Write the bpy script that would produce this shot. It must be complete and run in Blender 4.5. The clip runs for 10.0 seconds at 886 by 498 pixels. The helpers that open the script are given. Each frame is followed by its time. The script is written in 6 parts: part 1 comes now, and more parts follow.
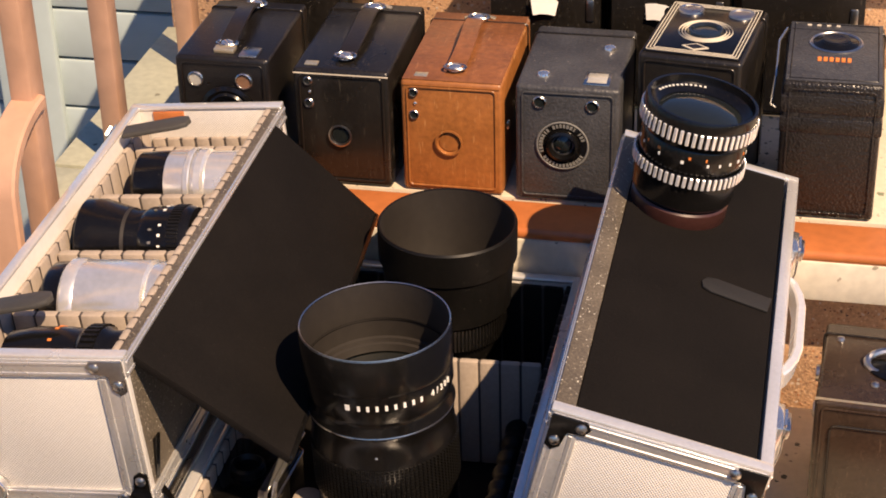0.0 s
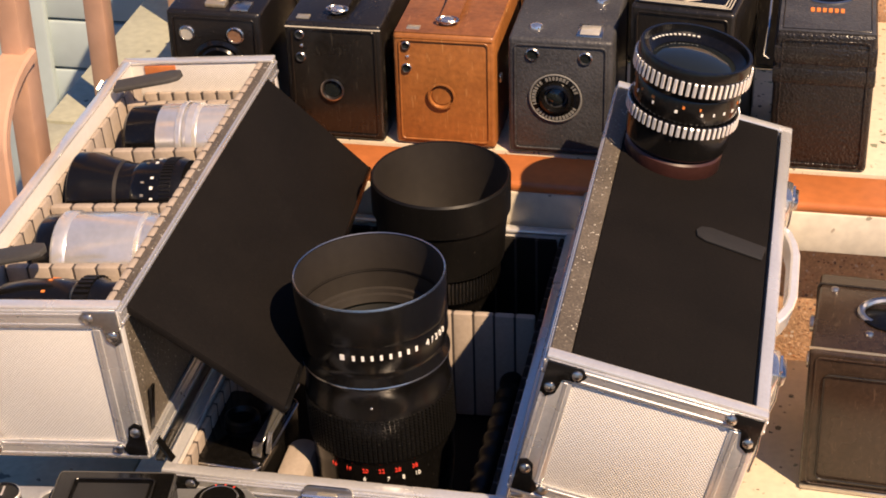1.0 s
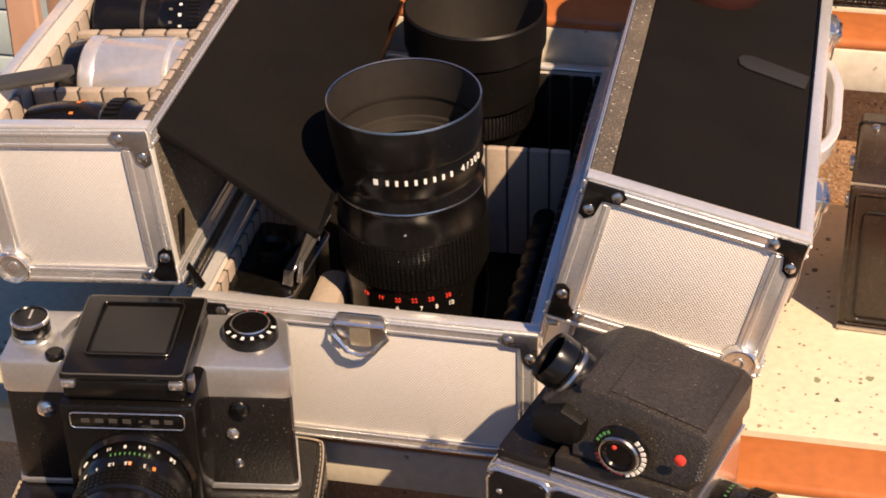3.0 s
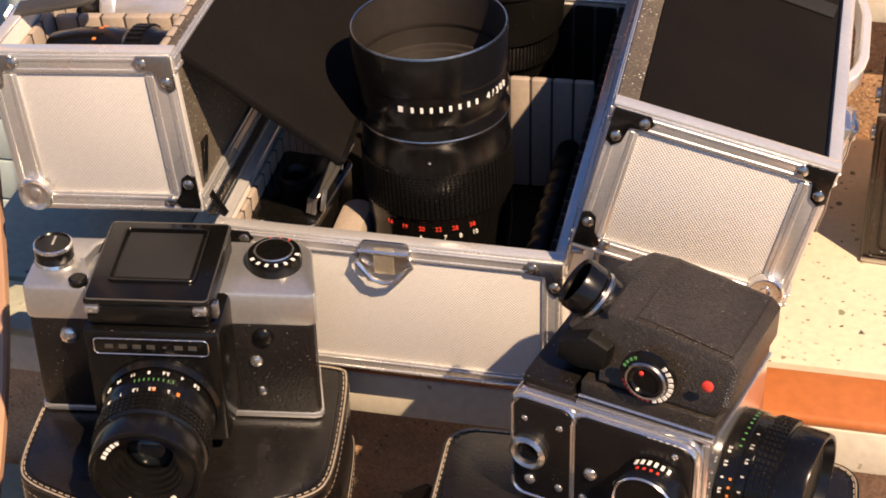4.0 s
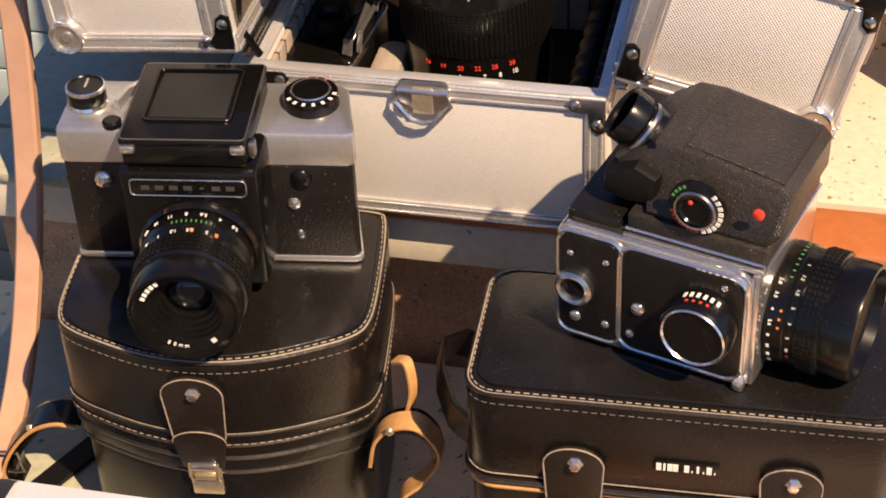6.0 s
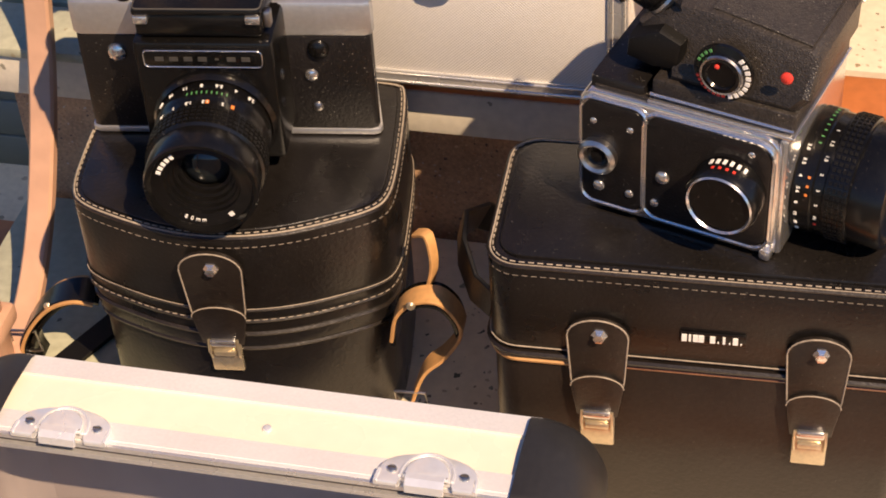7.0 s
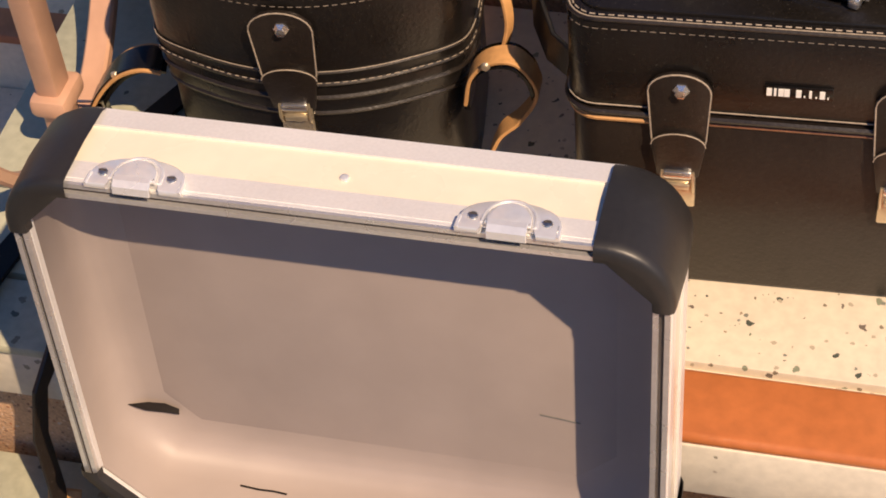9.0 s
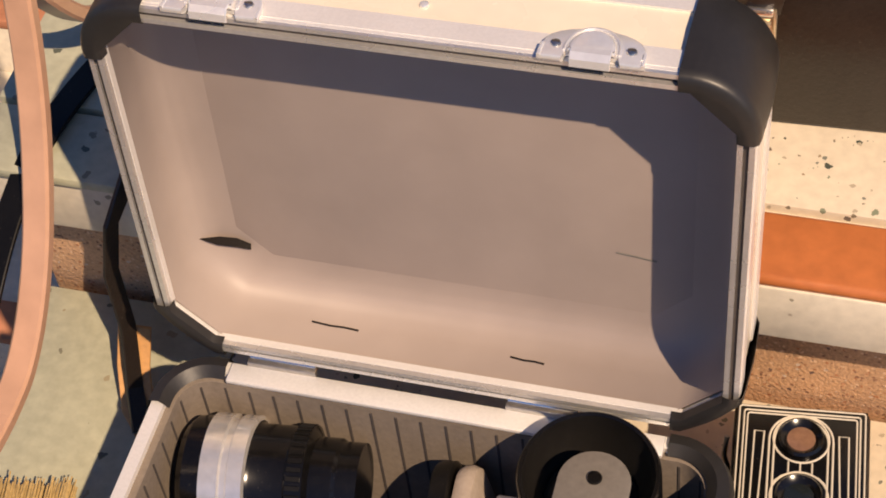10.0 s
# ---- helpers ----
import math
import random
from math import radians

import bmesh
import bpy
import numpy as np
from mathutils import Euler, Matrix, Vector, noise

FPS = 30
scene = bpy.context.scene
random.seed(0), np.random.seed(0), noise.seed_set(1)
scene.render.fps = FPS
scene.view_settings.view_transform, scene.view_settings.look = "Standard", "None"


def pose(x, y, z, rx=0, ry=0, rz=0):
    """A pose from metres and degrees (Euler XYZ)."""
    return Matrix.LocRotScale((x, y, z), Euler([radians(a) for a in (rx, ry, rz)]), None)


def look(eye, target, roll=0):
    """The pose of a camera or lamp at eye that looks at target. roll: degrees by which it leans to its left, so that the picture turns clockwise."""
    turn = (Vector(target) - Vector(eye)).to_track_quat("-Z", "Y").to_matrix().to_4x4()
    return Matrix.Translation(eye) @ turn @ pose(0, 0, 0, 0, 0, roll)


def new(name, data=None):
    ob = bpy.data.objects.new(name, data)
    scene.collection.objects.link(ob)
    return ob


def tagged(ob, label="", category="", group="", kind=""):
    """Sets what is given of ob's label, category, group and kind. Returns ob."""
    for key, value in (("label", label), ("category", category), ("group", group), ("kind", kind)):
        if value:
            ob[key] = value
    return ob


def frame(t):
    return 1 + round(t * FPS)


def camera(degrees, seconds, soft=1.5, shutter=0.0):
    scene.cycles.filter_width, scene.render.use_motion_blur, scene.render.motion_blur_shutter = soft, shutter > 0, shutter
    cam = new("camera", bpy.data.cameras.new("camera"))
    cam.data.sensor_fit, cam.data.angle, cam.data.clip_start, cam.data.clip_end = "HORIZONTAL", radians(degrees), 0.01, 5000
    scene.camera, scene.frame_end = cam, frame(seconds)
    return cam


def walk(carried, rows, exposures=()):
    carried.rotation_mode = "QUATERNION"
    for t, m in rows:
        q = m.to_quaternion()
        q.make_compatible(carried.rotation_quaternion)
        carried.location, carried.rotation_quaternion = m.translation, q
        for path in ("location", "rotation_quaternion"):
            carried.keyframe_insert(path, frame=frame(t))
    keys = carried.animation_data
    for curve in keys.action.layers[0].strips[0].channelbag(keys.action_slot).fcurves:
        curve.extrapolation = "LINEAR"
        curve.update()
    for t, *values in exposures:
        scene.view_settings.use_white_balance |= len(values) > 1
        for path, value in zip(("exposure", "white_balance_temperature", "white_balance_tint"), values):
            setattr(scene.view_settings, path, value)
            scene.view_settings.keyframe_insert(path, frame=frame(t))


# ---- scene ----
cam = camera(26.29, 10.0, soft=1.8)
PATH = [
    (0.0, look((0.1712, -0.8821, 0.8166), (-0.0509, 0.1373, 0.2238), -1.63)),
    (0.5, look((0.1699, -0.8851, 0.8115), (-0.0486, 0.1283, 0.2071), -1.73)),
    (1.0, look((0.1688, -0.8874, 0.8038), (-0.0452, 0.1245, 0.1955), -1.74)),
    (1.5, look((0.1693, -0.8900, 0.7954), (-0.0415, 0.1181, 0.1796), -1.67)),
    (2.0, look((0.1671, -0.8897, 0.7797), (-0.0453, 0.1093, 0.1498), -1.45)),
    (2.5, look((0.1622, -0.8903, 0.7668), (-0.0536, 0.0963, 0.1187), -1.57)),
    (4.0, look((0.1497, -0.8967, 0.7443), (-0.0724, 0.0593, 0.0539), -1.58)),
    (4.5, look((0.1464, -0.8980, 0.7372), (-0.0741, 0.0498, 0.0349), -1.77)),
    (5.0, look((0.1429, -0.9010, 0.7290), (-0.0779, 0.0365, 0.0131), -1.93)),
    (6.5, look((0.1369, -0.8981, 0.6989), (-0.0955, -0.0064, -0.0699), -3.45)),
    (7.0, look((0.1351, -0.8936, 0.6900), (-0.0979, -0.0281, -0.1079), -3.96)),
    (7.5, look((0.1337, -0.8952, 0.6816), (-0.0973, -0.0479, -0.1362), -4.29)),
    (8.0, look((0.1314, -0.8997, 0.6716), (-0.1062, -0.0752, -0.1673), -4.83)),
    (8.5, look((0.1275, -0.9019, 0.6624), (-0.1203, -0.0956, -0.1911), -5.60)),
    (9.0, look((0.1239, -0.9037, 0.6509), (-0.1309, -0.1232, -0.2242), -6.43)),
    (9.5, look((0.1176, -0.9079, 0.6412), (-0.1438, -0.1597, -0.2598), -6.83)),
    (10.0, look((0.1124, -0.9129, 0.6324), (-0.1631, -0.2011, -0.2936), -8.03)),
]
walk(cam, PATH, exposures=[(0.0, 0.43, 6500, 18), (2.5, 0.43, 6500, 18), (5.0, 0.48, 6480, 18), (7.5, 0.28, 6380, 18), (9.0, 0.11, 6250, 18), (10.0, 0.0, 6250, 18)])

# ---- light: low warm sun from the front right, blue sky ----
SUN_WAY = Vector((-1.06, 1.0, -1.76)).normalized()
sky_world = bpy.data.worlds.new("sky_world")
scene.world = sky_world
sky_world.use_nodes = True
wn = sky_world.node_tree.nodes
sky = wn.new("ShaderNodeTexSky")
sky.sky_type, sky.sun_disc = "NISHITA", False
sky.sun_elevation = math.asin(-SUN_WAY.z)
sky.sun_rotation = math.atan2(-SUN_WAY.x, -SUN_WAY.y)
sky.ozone_density, sky.dust_density = 3.5, 0.4
wn["Background"].inputs[1].default_value = 0.069
deep = wn.new("ShaderNodeMix")          # a deep late-afternoon blue
deep.data_type, deep.blend_type = "RGBA", "MULTIPLY"
deep.inputs[0].default_value = 1.0
deep.inputs[7].default_value = (0.64, 0.88, 1.14, 1)
sky_world.node_tree.links.new(sky.outputs[0], deep.inputs[6])
sky_world.node_tree.links.new(deep.outputs[2], wn["Background"].inputs[0])
sun = new("sun", bpy.data.lights.new("sun", "SUN"))
sun.data.energy, sun.data.angle, sun.data.color = 5.9, radians(0.6), (1.0, 0.752, 0.47)
sun.matrix_world = look((0.8, -1.5, 1.5), Vector((0.8, -1.5, 1.5)) + SUN_WAY)


# ---- materials ----
def material(name, colour, rough=0.5, metal=0.0, vary=0.12, grain=300.0, stain=18.0, bump=0.0, dust=0.0, dust_colour=(0.55, 0.5, 0.42), coat=0.0, spec=0.5):
    """A surface with grain and stains at two scales, fine relief, and dust specks."""
    m = bpy.data.materials.new(name)
    m.use_nodes = True
    n, l = m.node_tree.nodes, m.node_tree.links
    b = n["Principled BSDF"]
    b.inputs["Metallic"].default_value = metal
    b.inputs["Coat Weight"].default_value = coat
    b.inputs["Specular IOR Level"].default_value = spec
    tc = n.new("ShaderNodeTexCoord")
    fine, wide = n.new("ShaderNodeTexNoise"), n.new("ShaderNodeTexNoise")
    fine.inputs["Scale"].default_value, fine.inputs["Detail"].default_value = grain, 4
    wide.inputs["Scale"].default_value, wide.inputs["Detail"].default_value = stain, 5
    l.new(tc.outputs["Object"], fine.inputs["Vector"])
    l.new(tc.outputs["Object"], wide.inputs["Vector"])
    add = n.new("ShaderNodeMath")
    add.operation = "ADD"
    l.new(fine.outputs[0], add.inputs[0])
    l.new(wide.outputs[0], add.inputs[1])
    ramp = n.new("ShaderNodeValToRGB")
    half = n.new("ShaderNodeMath")
    half.operation = "MULTIPLY"
    half.inputs[1].default_value = 0.5
    l.new(add.outputs[0], half.inputs[0])
    l.new(half.outputs[0], ramp.inputs[0])
    e = ramp.color_ramp.elements
    e[0].position, e[1].position = 0.35, 0.65
    e[0].color = (*[max(0, c * (1 - vary)) for c in colour], 1)
    e[1].color = (*[min(1, c * (1 + vary)) for c in colour], 1)
    out = ramp.outputs[0]
    if dust:
        speck = n.new("ShaderNodeTexNoise")
        speck.inputs["Scale"].default_value, speck.inputs["Detail"].default_value = 800, 2
        l.new(tc.outputs["Object"], speck.inputs["Vector"])
        cut = n.new("ShaderNodeMapRange")
        cut.inputs[1].default_value, cut.inputs[2].default_value = 0.70, 0.76
        cut.inputs[4].default_value = dust
        l.new(speck.outputs[0], cut.inputs[0])
        mix = n.new("ShaderNodeMix")
        mix.data_type = "RGBA"
        l.new(cut.outputs[0], mix.inputs[0])
        l.new(out, mix.inputs[6])
        mix.inputs[7].default_value = (*dust_colour, 1)
        out = mix.outputs[2]
    l.new(out, b.inputs["Base Color"])
    rr = n.new("ShaderNodeMapRange")
    rr.inputs[3].default_value, rr.inputs[4].default_value = max(0.02, rough - 0.1), min(1, rough + 0.12)
    l.new(wide.outputs[0], rr.inputs[0])
    l.new(rr.outputs[0], b.inputs["Roughness"])
    if bump:
        bp = n.new("ShaderNodeBump")
        bp.inputs["Strength"].default_value, bp.inputs["Distance"].default_value = bump, 0.001
        l.new(fine.outputs[0], bp.inputs["Height"])
        l.new(bp.outputs[0], b.inputs["Normal"])
    return m


def chips(m, scale, threshold, colours, amount=1.0, jitter=1.0):
    """Angular stone chips laid into a material's base colour."""
    n, l = m.node_tree.nodes, m.node_tree.links
    b = n["Principled BSDF"]
    base = b.inputs["Base Color"].links[0].from_socket
    tc = n.new("ShaderNodeTexCoord")
    v = n.new("ShaderNodeTexVoronoi")
    v.inputs["Scale"].default_value, v.inputs["Randomness"].default_value = scale, jitter
    warp = n.new("ShaderNodeTexNoise")
    warp.inputs["Scale"].default_value = scale * 1.5
    l.new(tc.outputs["Object"], warp.inputs["Vector"])
    add = n.new("ShaderNodeMix")
    add.data_type = "VECTOR"
    add.inputs[0].default_value = 0.012 * 60 / scale
    l.new(tc.outputs["Object"], add.inputs[4])
    l.new(warp.outputs[1], add.inputs[5])
    l.new(add.outputs[1], v.inputs["Vector"])
    pick = n.new("ShaderNodeSeparateColor")
    l.new(v.outputs["Color"], pick.inputs[0])
    far = n.new("ShaderNodeMath")
    far.operation = "MULTIPLY"
    far.inputs[1].default_value = 0.46
    l.new(pick.outputs[1], far.inputs[0])
    near = n.new("ShaderNodeMath")
    near.operation = "LESS_THAN"
    l.new(v.outputs["Distance"], near.inputs[0])
    l.new(far.outputs[0], near.inputs[1])
    some = n.new("ShaderNodeMath")
    some.operation = "LESS_THAN"
    some.inputs[1].default_value = threshold
    l.new(pick.outputs[0], some.inputs[0])
    both = n.new("ShaderNodeMath")
    both.operation = "MULTIPLY"
    l.new(near.outputs[0], both.inputs[0])
    l.new(some.outputs[0], both.inputs[1])
    amt = n.new("ShaderNodeMath")
    amt.operation = "MULTIPLY"
    amt.inputs[1].default_value = amount
    l.new(both.outputs[0], amt.inputs[0])
    ramp = n.new("ShaderNodeValToRGB")
    ramp.color_ramp.interpolation = "CONSTANT"
    e = ramp.color_ramp.elements
    while len(e) < len(colours):
        e.new(0.5)
    for i, c in enumerate(colours):
        e[i].position, e[i].color = i / len(colours), (*c, 1)
    l.new(pick.outputs[2], ramp.inputs[0])
    mix = n.new("ShaderNodeMix")
    mix.data_type = "RGBA"
    l.new(amt.outputs[0], mix.inputs[0])
    l.new(base, mix.inputs[6])
    l.new(ramp.outputs[0], mix.inputs[7])
    l.new(mix.outputs[2], b.inputs["Base Color"])
    return m


def relief(m, kind, scale, strength, distance=0.0004):
    """Fine woven or pebbled relief: kind 'pebble' or 'weave'."""
    n, l = m.node_tree.nodes, m.node_tree.links
    b = n["Principled BSDF"]
    tc = n.new("ShaderNodeTexCoord")
    bp = n.new("ShaderNodeBump")
    bp.inputs["Strength"].default_value, bp.inputs["Distance"].default_value = strength, distance
    if kind == "pebble":
        v = n.new("ShaderNodeTexVoronoi")
        v.feature = "SMOOTH_F1"
        v.inputs["Scale"].default_value = scale
        l.new(tc.outputs["Object"], v.inputs["Vector"])
        l.new(v.outputs["Distance"], bp.inputs["Height"])
        bp.invert = True
    else:
        mp = n.new("ShaderNodeMapping")
        mp.inputs["Rotation"].default_value = (0, radians(45), 0)
        l.new(tc.outputs["Object"], mp.inputs["Vector"])
        w1, w2 = n.new("ShaderNodeTexWave"), n.new("ShaderNodeTexWave")
        w1.bands_direction, w2.bands_direction = "X", "Z"
        a = n.new("ShaderNodeMath")
        a.operation = "ADD"
        for w, i in ((w1, 0), (w2, 1)):
            w.inputs["Scale"].default_value = scale
            l.new(mp.outputs[0], w.inputs["Vector"])
            l.new(w.outputs["Fac"], a.inputs[i])
        l.new(a.outputs[0], bp.inputs["Height"])
    l.new(bp.outputs[0], b.inputs["Normal"])
    return m


def worn(m, light, dark, scratch=60.0):
    """Crossing fine scratches and darker rubbed patches over a base colour."""
    n, l = m.node_tree.nodes, m.node_tree.links
    b = n["Principled BSDF"]
    base = b.inputs["Base Color"].links[0].from_socket
    tc = n.new("ShaderNodeTexCoord")
    patch = n.new("ShaderNodeTexNoise")
    patch.inputs["Scale"].default_value, patch.inputs["Detail"].default_value = 26, 6
    l.new(tc.outputs["Object"], patch.inputs["Vector"])
    cut = n.new("ShaderNodeMapRange")
    cut.inputs[1].default_value, cut.inputs[2].default_value, cut.inputs[4].default_value = 0.50, 0.72, 0.75
    l.new(patch.outputs[0], cut.inputs[0])
    mix = n.new("ShaderNodeMix")
    mix.data_type = "RGBA"
    l.new(cut.outputs[0], mix.inputs[0])
    l.new(base, mix.inputs[6])
    mix.inputs[7].default_value = (*dark, 1)
    out = mix.outputs[2]
    for turn in (35, -50):
        mp = n.new("ShaderNodeMapping")
        mp.inputs["Rotation"].default_value = (radians(turn), radians(turn), radians(turn))
        mp.inputs["Scale"].default_value = (scratch * 9, scratch, scratch)
        l.new(tc.outputs["Object"], mp.inputs["Vector"])
        fine = n.new("ShaderNodeTexNoise")
        fine.inputs["Scale"].default_value, fine.inputs["Detail"].default_value = 1.0, 3
        l.new(mp.outputs[0], fine.inputs["Vector"])
        line = n.new("ShaderNodeMapRange")
        line.inputs[1].default_value, line.inputs[2].default_value, line.inputs[4].default_value = 0.66, 0.72, 0.7
        l.new(fine.outputs[0], line.inputs[0])
        mx = n.new("ShaderNodeMix")
        mx.data_type = "RGBA"
        l.new(line.outputs[0], mx.inputs[0])
        l.new(out, mx.inputs[6])
        mx.inputs[7].default_value = (*light, 1)
        out = mx.outputs[2]
    l.new(out, b.inputs["Base Color"])
    return m


TERRAZZO = chips(chips(material("terrazzo", (0.66, 0.58, 0.44), 0.42, vary=0.10, grain=160, stain=9), 150, 0.17, [(0.07, 0.08, 0.06), (0.22, 0.24, 0.16), (0.30, 0.22, 0.13), (0.16, 0.13, 0.10)]), 290, 0.16, [(0.22, 0.18, 0.12), (0.42, 0.36, 0.26), (0.2, 0.2, 0.16)])
GREEN_TERRAZZO = chips(material("green_terrazzo", (0.40, 0.40, 0.29), 0.45, vary=0.16, grain=150, stain=8), 110, 0.12, [(0.10, 0.11, 0.08), (0.2, 0.19, 0.13), (0.32, 0.28, 0.18)])
SLAB = chips(material("slab_terrazzo", (0.68, 0.62, 0.50), 0.5, vary=0.12, grain=140, stain=12), 120, 0.10, [(0.3, 0.27, 0.2), (0.42, 0.36, 0.28)])
TERRACOTTA = material("terracotta_glaze", (0.46, 0.15, 0.045), 0.32, vary=0.14, grain=120, stain=14, bump=0.05)
GRANITE = chips(chips(material("washed_granite", (0.54, 0.33, 0.19), 0.8, vary=0.3, grain=420, stain=28, bump=0.8), 400, 0.75, [(0.70, 0.48, 0.31), (0.42, 0.19, 0.09), (0.62, 0.38, 0.21), (0.28, 0.15, 0.09)]), 260, 0.25, [(0.62, 0.50, 0.40), (0.16, 0.10, 0.08)])
LEATHERETTE = relief(material("black_leatherette", (0.0085, 0.0072, 0.0066), 0.30, vary=0.35, dust=0.5), "pebble", 700, 0.35)
COARSE_LEATHERETTE = relief(material("coarse_leatherette", (0.017, 0.0145, 0.0125), 0.30, vary=0.4, dust=0.3), "pebble", 620, 0.7, 0.0009)
BLUE_LEATHERETTE = relief(material("blue_black_leatherette", (0.046, 0.046, 0.049), 0.42, vary=0.4, grain=420, stain=34, dust=0.45), "pebble", 620, 0.5, 0.0006)
WORN_BLACK = worn(material("worn_black_paint", (0.011, 0.0095, 0.008), 0.28, vary=0.4, bump=0.08, dust=0.3), (0.05, 0.042, 0.032), (0.016, 0.013, 0.010))
BROWN_LEATHER = worn(material("brown_leather", (0.30, 0.112, 0.028), 0.38, vary=0.25, grain=220, stain=30, bump=0.3), (0.50, 0.25, 0.09), (0.19, 0.066, 0.018))
DARK_LEATHER = material("dark_brown_leather", (0.0150, 0.0112, 0.0088), 0.34, vary=0.32, grain=420, stain=22, bump=0.2, dust=0.14)
CASE_LEATHER = material("black_case_leather", (0.0085, 0.0072, 0.0064), 0.28, vary=0.35, grain=420, stain=22, bump=0.2, dust=0.12, spec=0.5)
TAN_LEATHER = material("tan_leather", (0.50, 0.27, 0.10), 0.5, vary=0.18, grain=260, bump=0.15)
THREAD_DIM = material("dull_thread", (0.15, 0.125, 0.10), 0.8, vary=0.35)
THREAD = material("pale_thread", (0.31, 0.26, 0.20), 0.8, vary=0.35)
CHROME = material("chrome", (0.82, 0.80, 0.77), 0.16, 0.92, vary=0.06)
ZINC = material("bright_zinc_plate", (0.92, 0.91, 0.89), 0.24, 0.58, vary=0.06)
LENS_SILVER = material("turned_silver", (0.84, 0.82, 0.78), 0.24, 0.7, vary=0.10, grain=200)
TAB_DARK = material("dark_pull_tab", (0.012, 0.011, 0.0098), 0.6, vary=0.15, grain=300, bump=0.1)
GREY_LINE = material("grey_line", (0.17, 0.165, 0.15), 0.5, vary=0.1)
STEEL = material("worn_steel", (0.55, 0.53, 0.50), 0.28, 1.0, vary=0.12, bump=0.05)
BRASS = material("pale_brass", (0.72, 0.62, 0.44), 0.30, 0.8, vary=0.14)
ALU = material("brushed_aluminium", (0.74, 0.73, 0.71), 0.27, 0.72, vary=0.08, grain=420)
ALU_SATIN = material("satin_aluminium", (0.82, 0.80, 0.77), 0.36, 0.35, vary=0.06, grain=600)
ALU_RIM = material("bright_rim_aluminium", (0.80, 0.79, 0.775), 0.24, 0.6, vary=0.08, grain=420)
SILVER_PAINT = material("silver_top_plate", (0.66, 0.66, 0.65), 0.36, 0.85, vary=0.08, bump=0.05)
PANEL = relief(material("woven_panel", (0.68, 0.65, 0.60), 0.45, 0.1, vary=0.05), "weave", 215, 0.42, 0.0005)
IVORY = material("ivory_laminate", (0.78, 0.70, 0.56), 0.28, vary=0.04, grain=90, coat=0.2)
LINING = material("lid_lining", (0.335, 0.280, 0.25), 0.46, vary=0.07, grain=30, stain=6, spec=0.4)
FELT = material("black_felt", (0.0066, 0.0054, 0.0048), 0.85, vary=0.3, grain=600, bump=0.3, dust=0.03, spec=0.12)
GLITTER = chips(chips(material("glitter_fabric", (0.10, 0.083, 0.062), 0.5, vary=0.45, grain=500, bump=0.4), 800, 0.22, [(0.36, 0.32, 0.26), (0.22, 0.18, 0.13)]), 900, 0.10, [(0.8, 0.76, 0.66), (0.7, 0.66, 0.55)])
FOAM = material("grey_foam", (0.36, 0.30, 0.245), 0.8, vary=0.1, grain=350, bump=0.2, spec=0.2)
FOAM_GREY = material("dusty_foam", (0.205, 0.17, 0.135), 0.8, vary=0.14, grain=350, bump=0.25, spec=0.2)
FOAM_DARK = material("dark_foam", (0.012, 0.0105, 0.009), 0.85, vary=0.2, grain=350, bump=0.2, spec=0.2)
INSIDE_DARK = material("dark_lens_inside", (0.007, 0.006, 0.005), 0.45, vary=0.2, grain=200)
FOAM_JOINT = material("foam_joint", (0.06, 0.05, 0.045), 0.9, vary=0.2)
TAB_LEATHER = material("grey_pull_tab", (0.050, 0.046, 0.040), 0.55, vary=0.15, grain=300, bump=0.1)
AGED_BROWN = worn(material("aged_brown_leather", (0.20, 0.075, 0.026), 0.36, vary=0.3, grain=220, stain=30, bump=0.3), (0.34, 0.15, 0.06), (0.12, 0.042, 0.015))
GLOSSY_BROWN = worn(material("glossy_brown_black", (0.034, 0.022, 0.015), 0.26, vary=0.35, grain=300, bump=0.1, dust=0.3), (0.09, 0.06, 0.04), (0.02, 0.014, 0.010))
TAB_GREY = material("pale_grey_tab", (0.16, 0.145, 0.125), 0.5, vary=0.15, grain=300, bump=0.1)
BLACK_METAL = material("black_enamel", (0.0048, 0.0044, 0.004), 0.20, vary=0.3, dust=0.08, spec=0.4)
BLACK_MATT = material("matt_black_inside", (0.022, 0.018, 0.0145), 0.55, vary=0.15, grain=200)
RUBBER = material("black_rubber", (0.0054, 0.005, 0.0045), 0.40, vary=0.25, dust=0.1, spec=0.25)
PLASTIC = material("dark_plastic_corner", (0.020, 0.019, 0.0185), 0.40, vary=0.15, grain=300, bump=0.05)
WRINKLE = relief(material("wrinkle_black", (0.030, 0.025, 0.020), 0.36, vary=0.5, grain=520, dust=0.5), "pebble", 1150, 0.7, 0.0006)
WHITE = material("white_engraving", (0.82, 0.80, 0.74), 0.5, vary=0.04)
RED = material("red_engraving", (0.70, 0.05, 0.03), 0.45, vary=0.05)
GREEN = material("green_engraving", (0.08, 0.26, 0.085), 0.5, vary=0.05)
ORANGE = material("orange_engraving", (0.75, 0.22, 0.04), 0.5, vary=0.05)
CREAM_LINE = material("cream_line", (0.62, 0.56, 0.44), 0.45, vary=0.08)
DARK_RED = material("maroon_cap", (0.045, 0.016, 0.012), 0.35, vary=0.2)
RAIL_PAINT = material("beige_rail_paint", (0.50, 0.30, 0.20), 0.32, vary=0.12, grain=60, stain=14, bump=0.15)
# the wall's shade is put into this darker, bluer board colour
WALL_SHADED = material("shaded_blue_boards", (0.36, 0.44, 0.46), 0.7, vary=0.06, grain=40, stain=5)
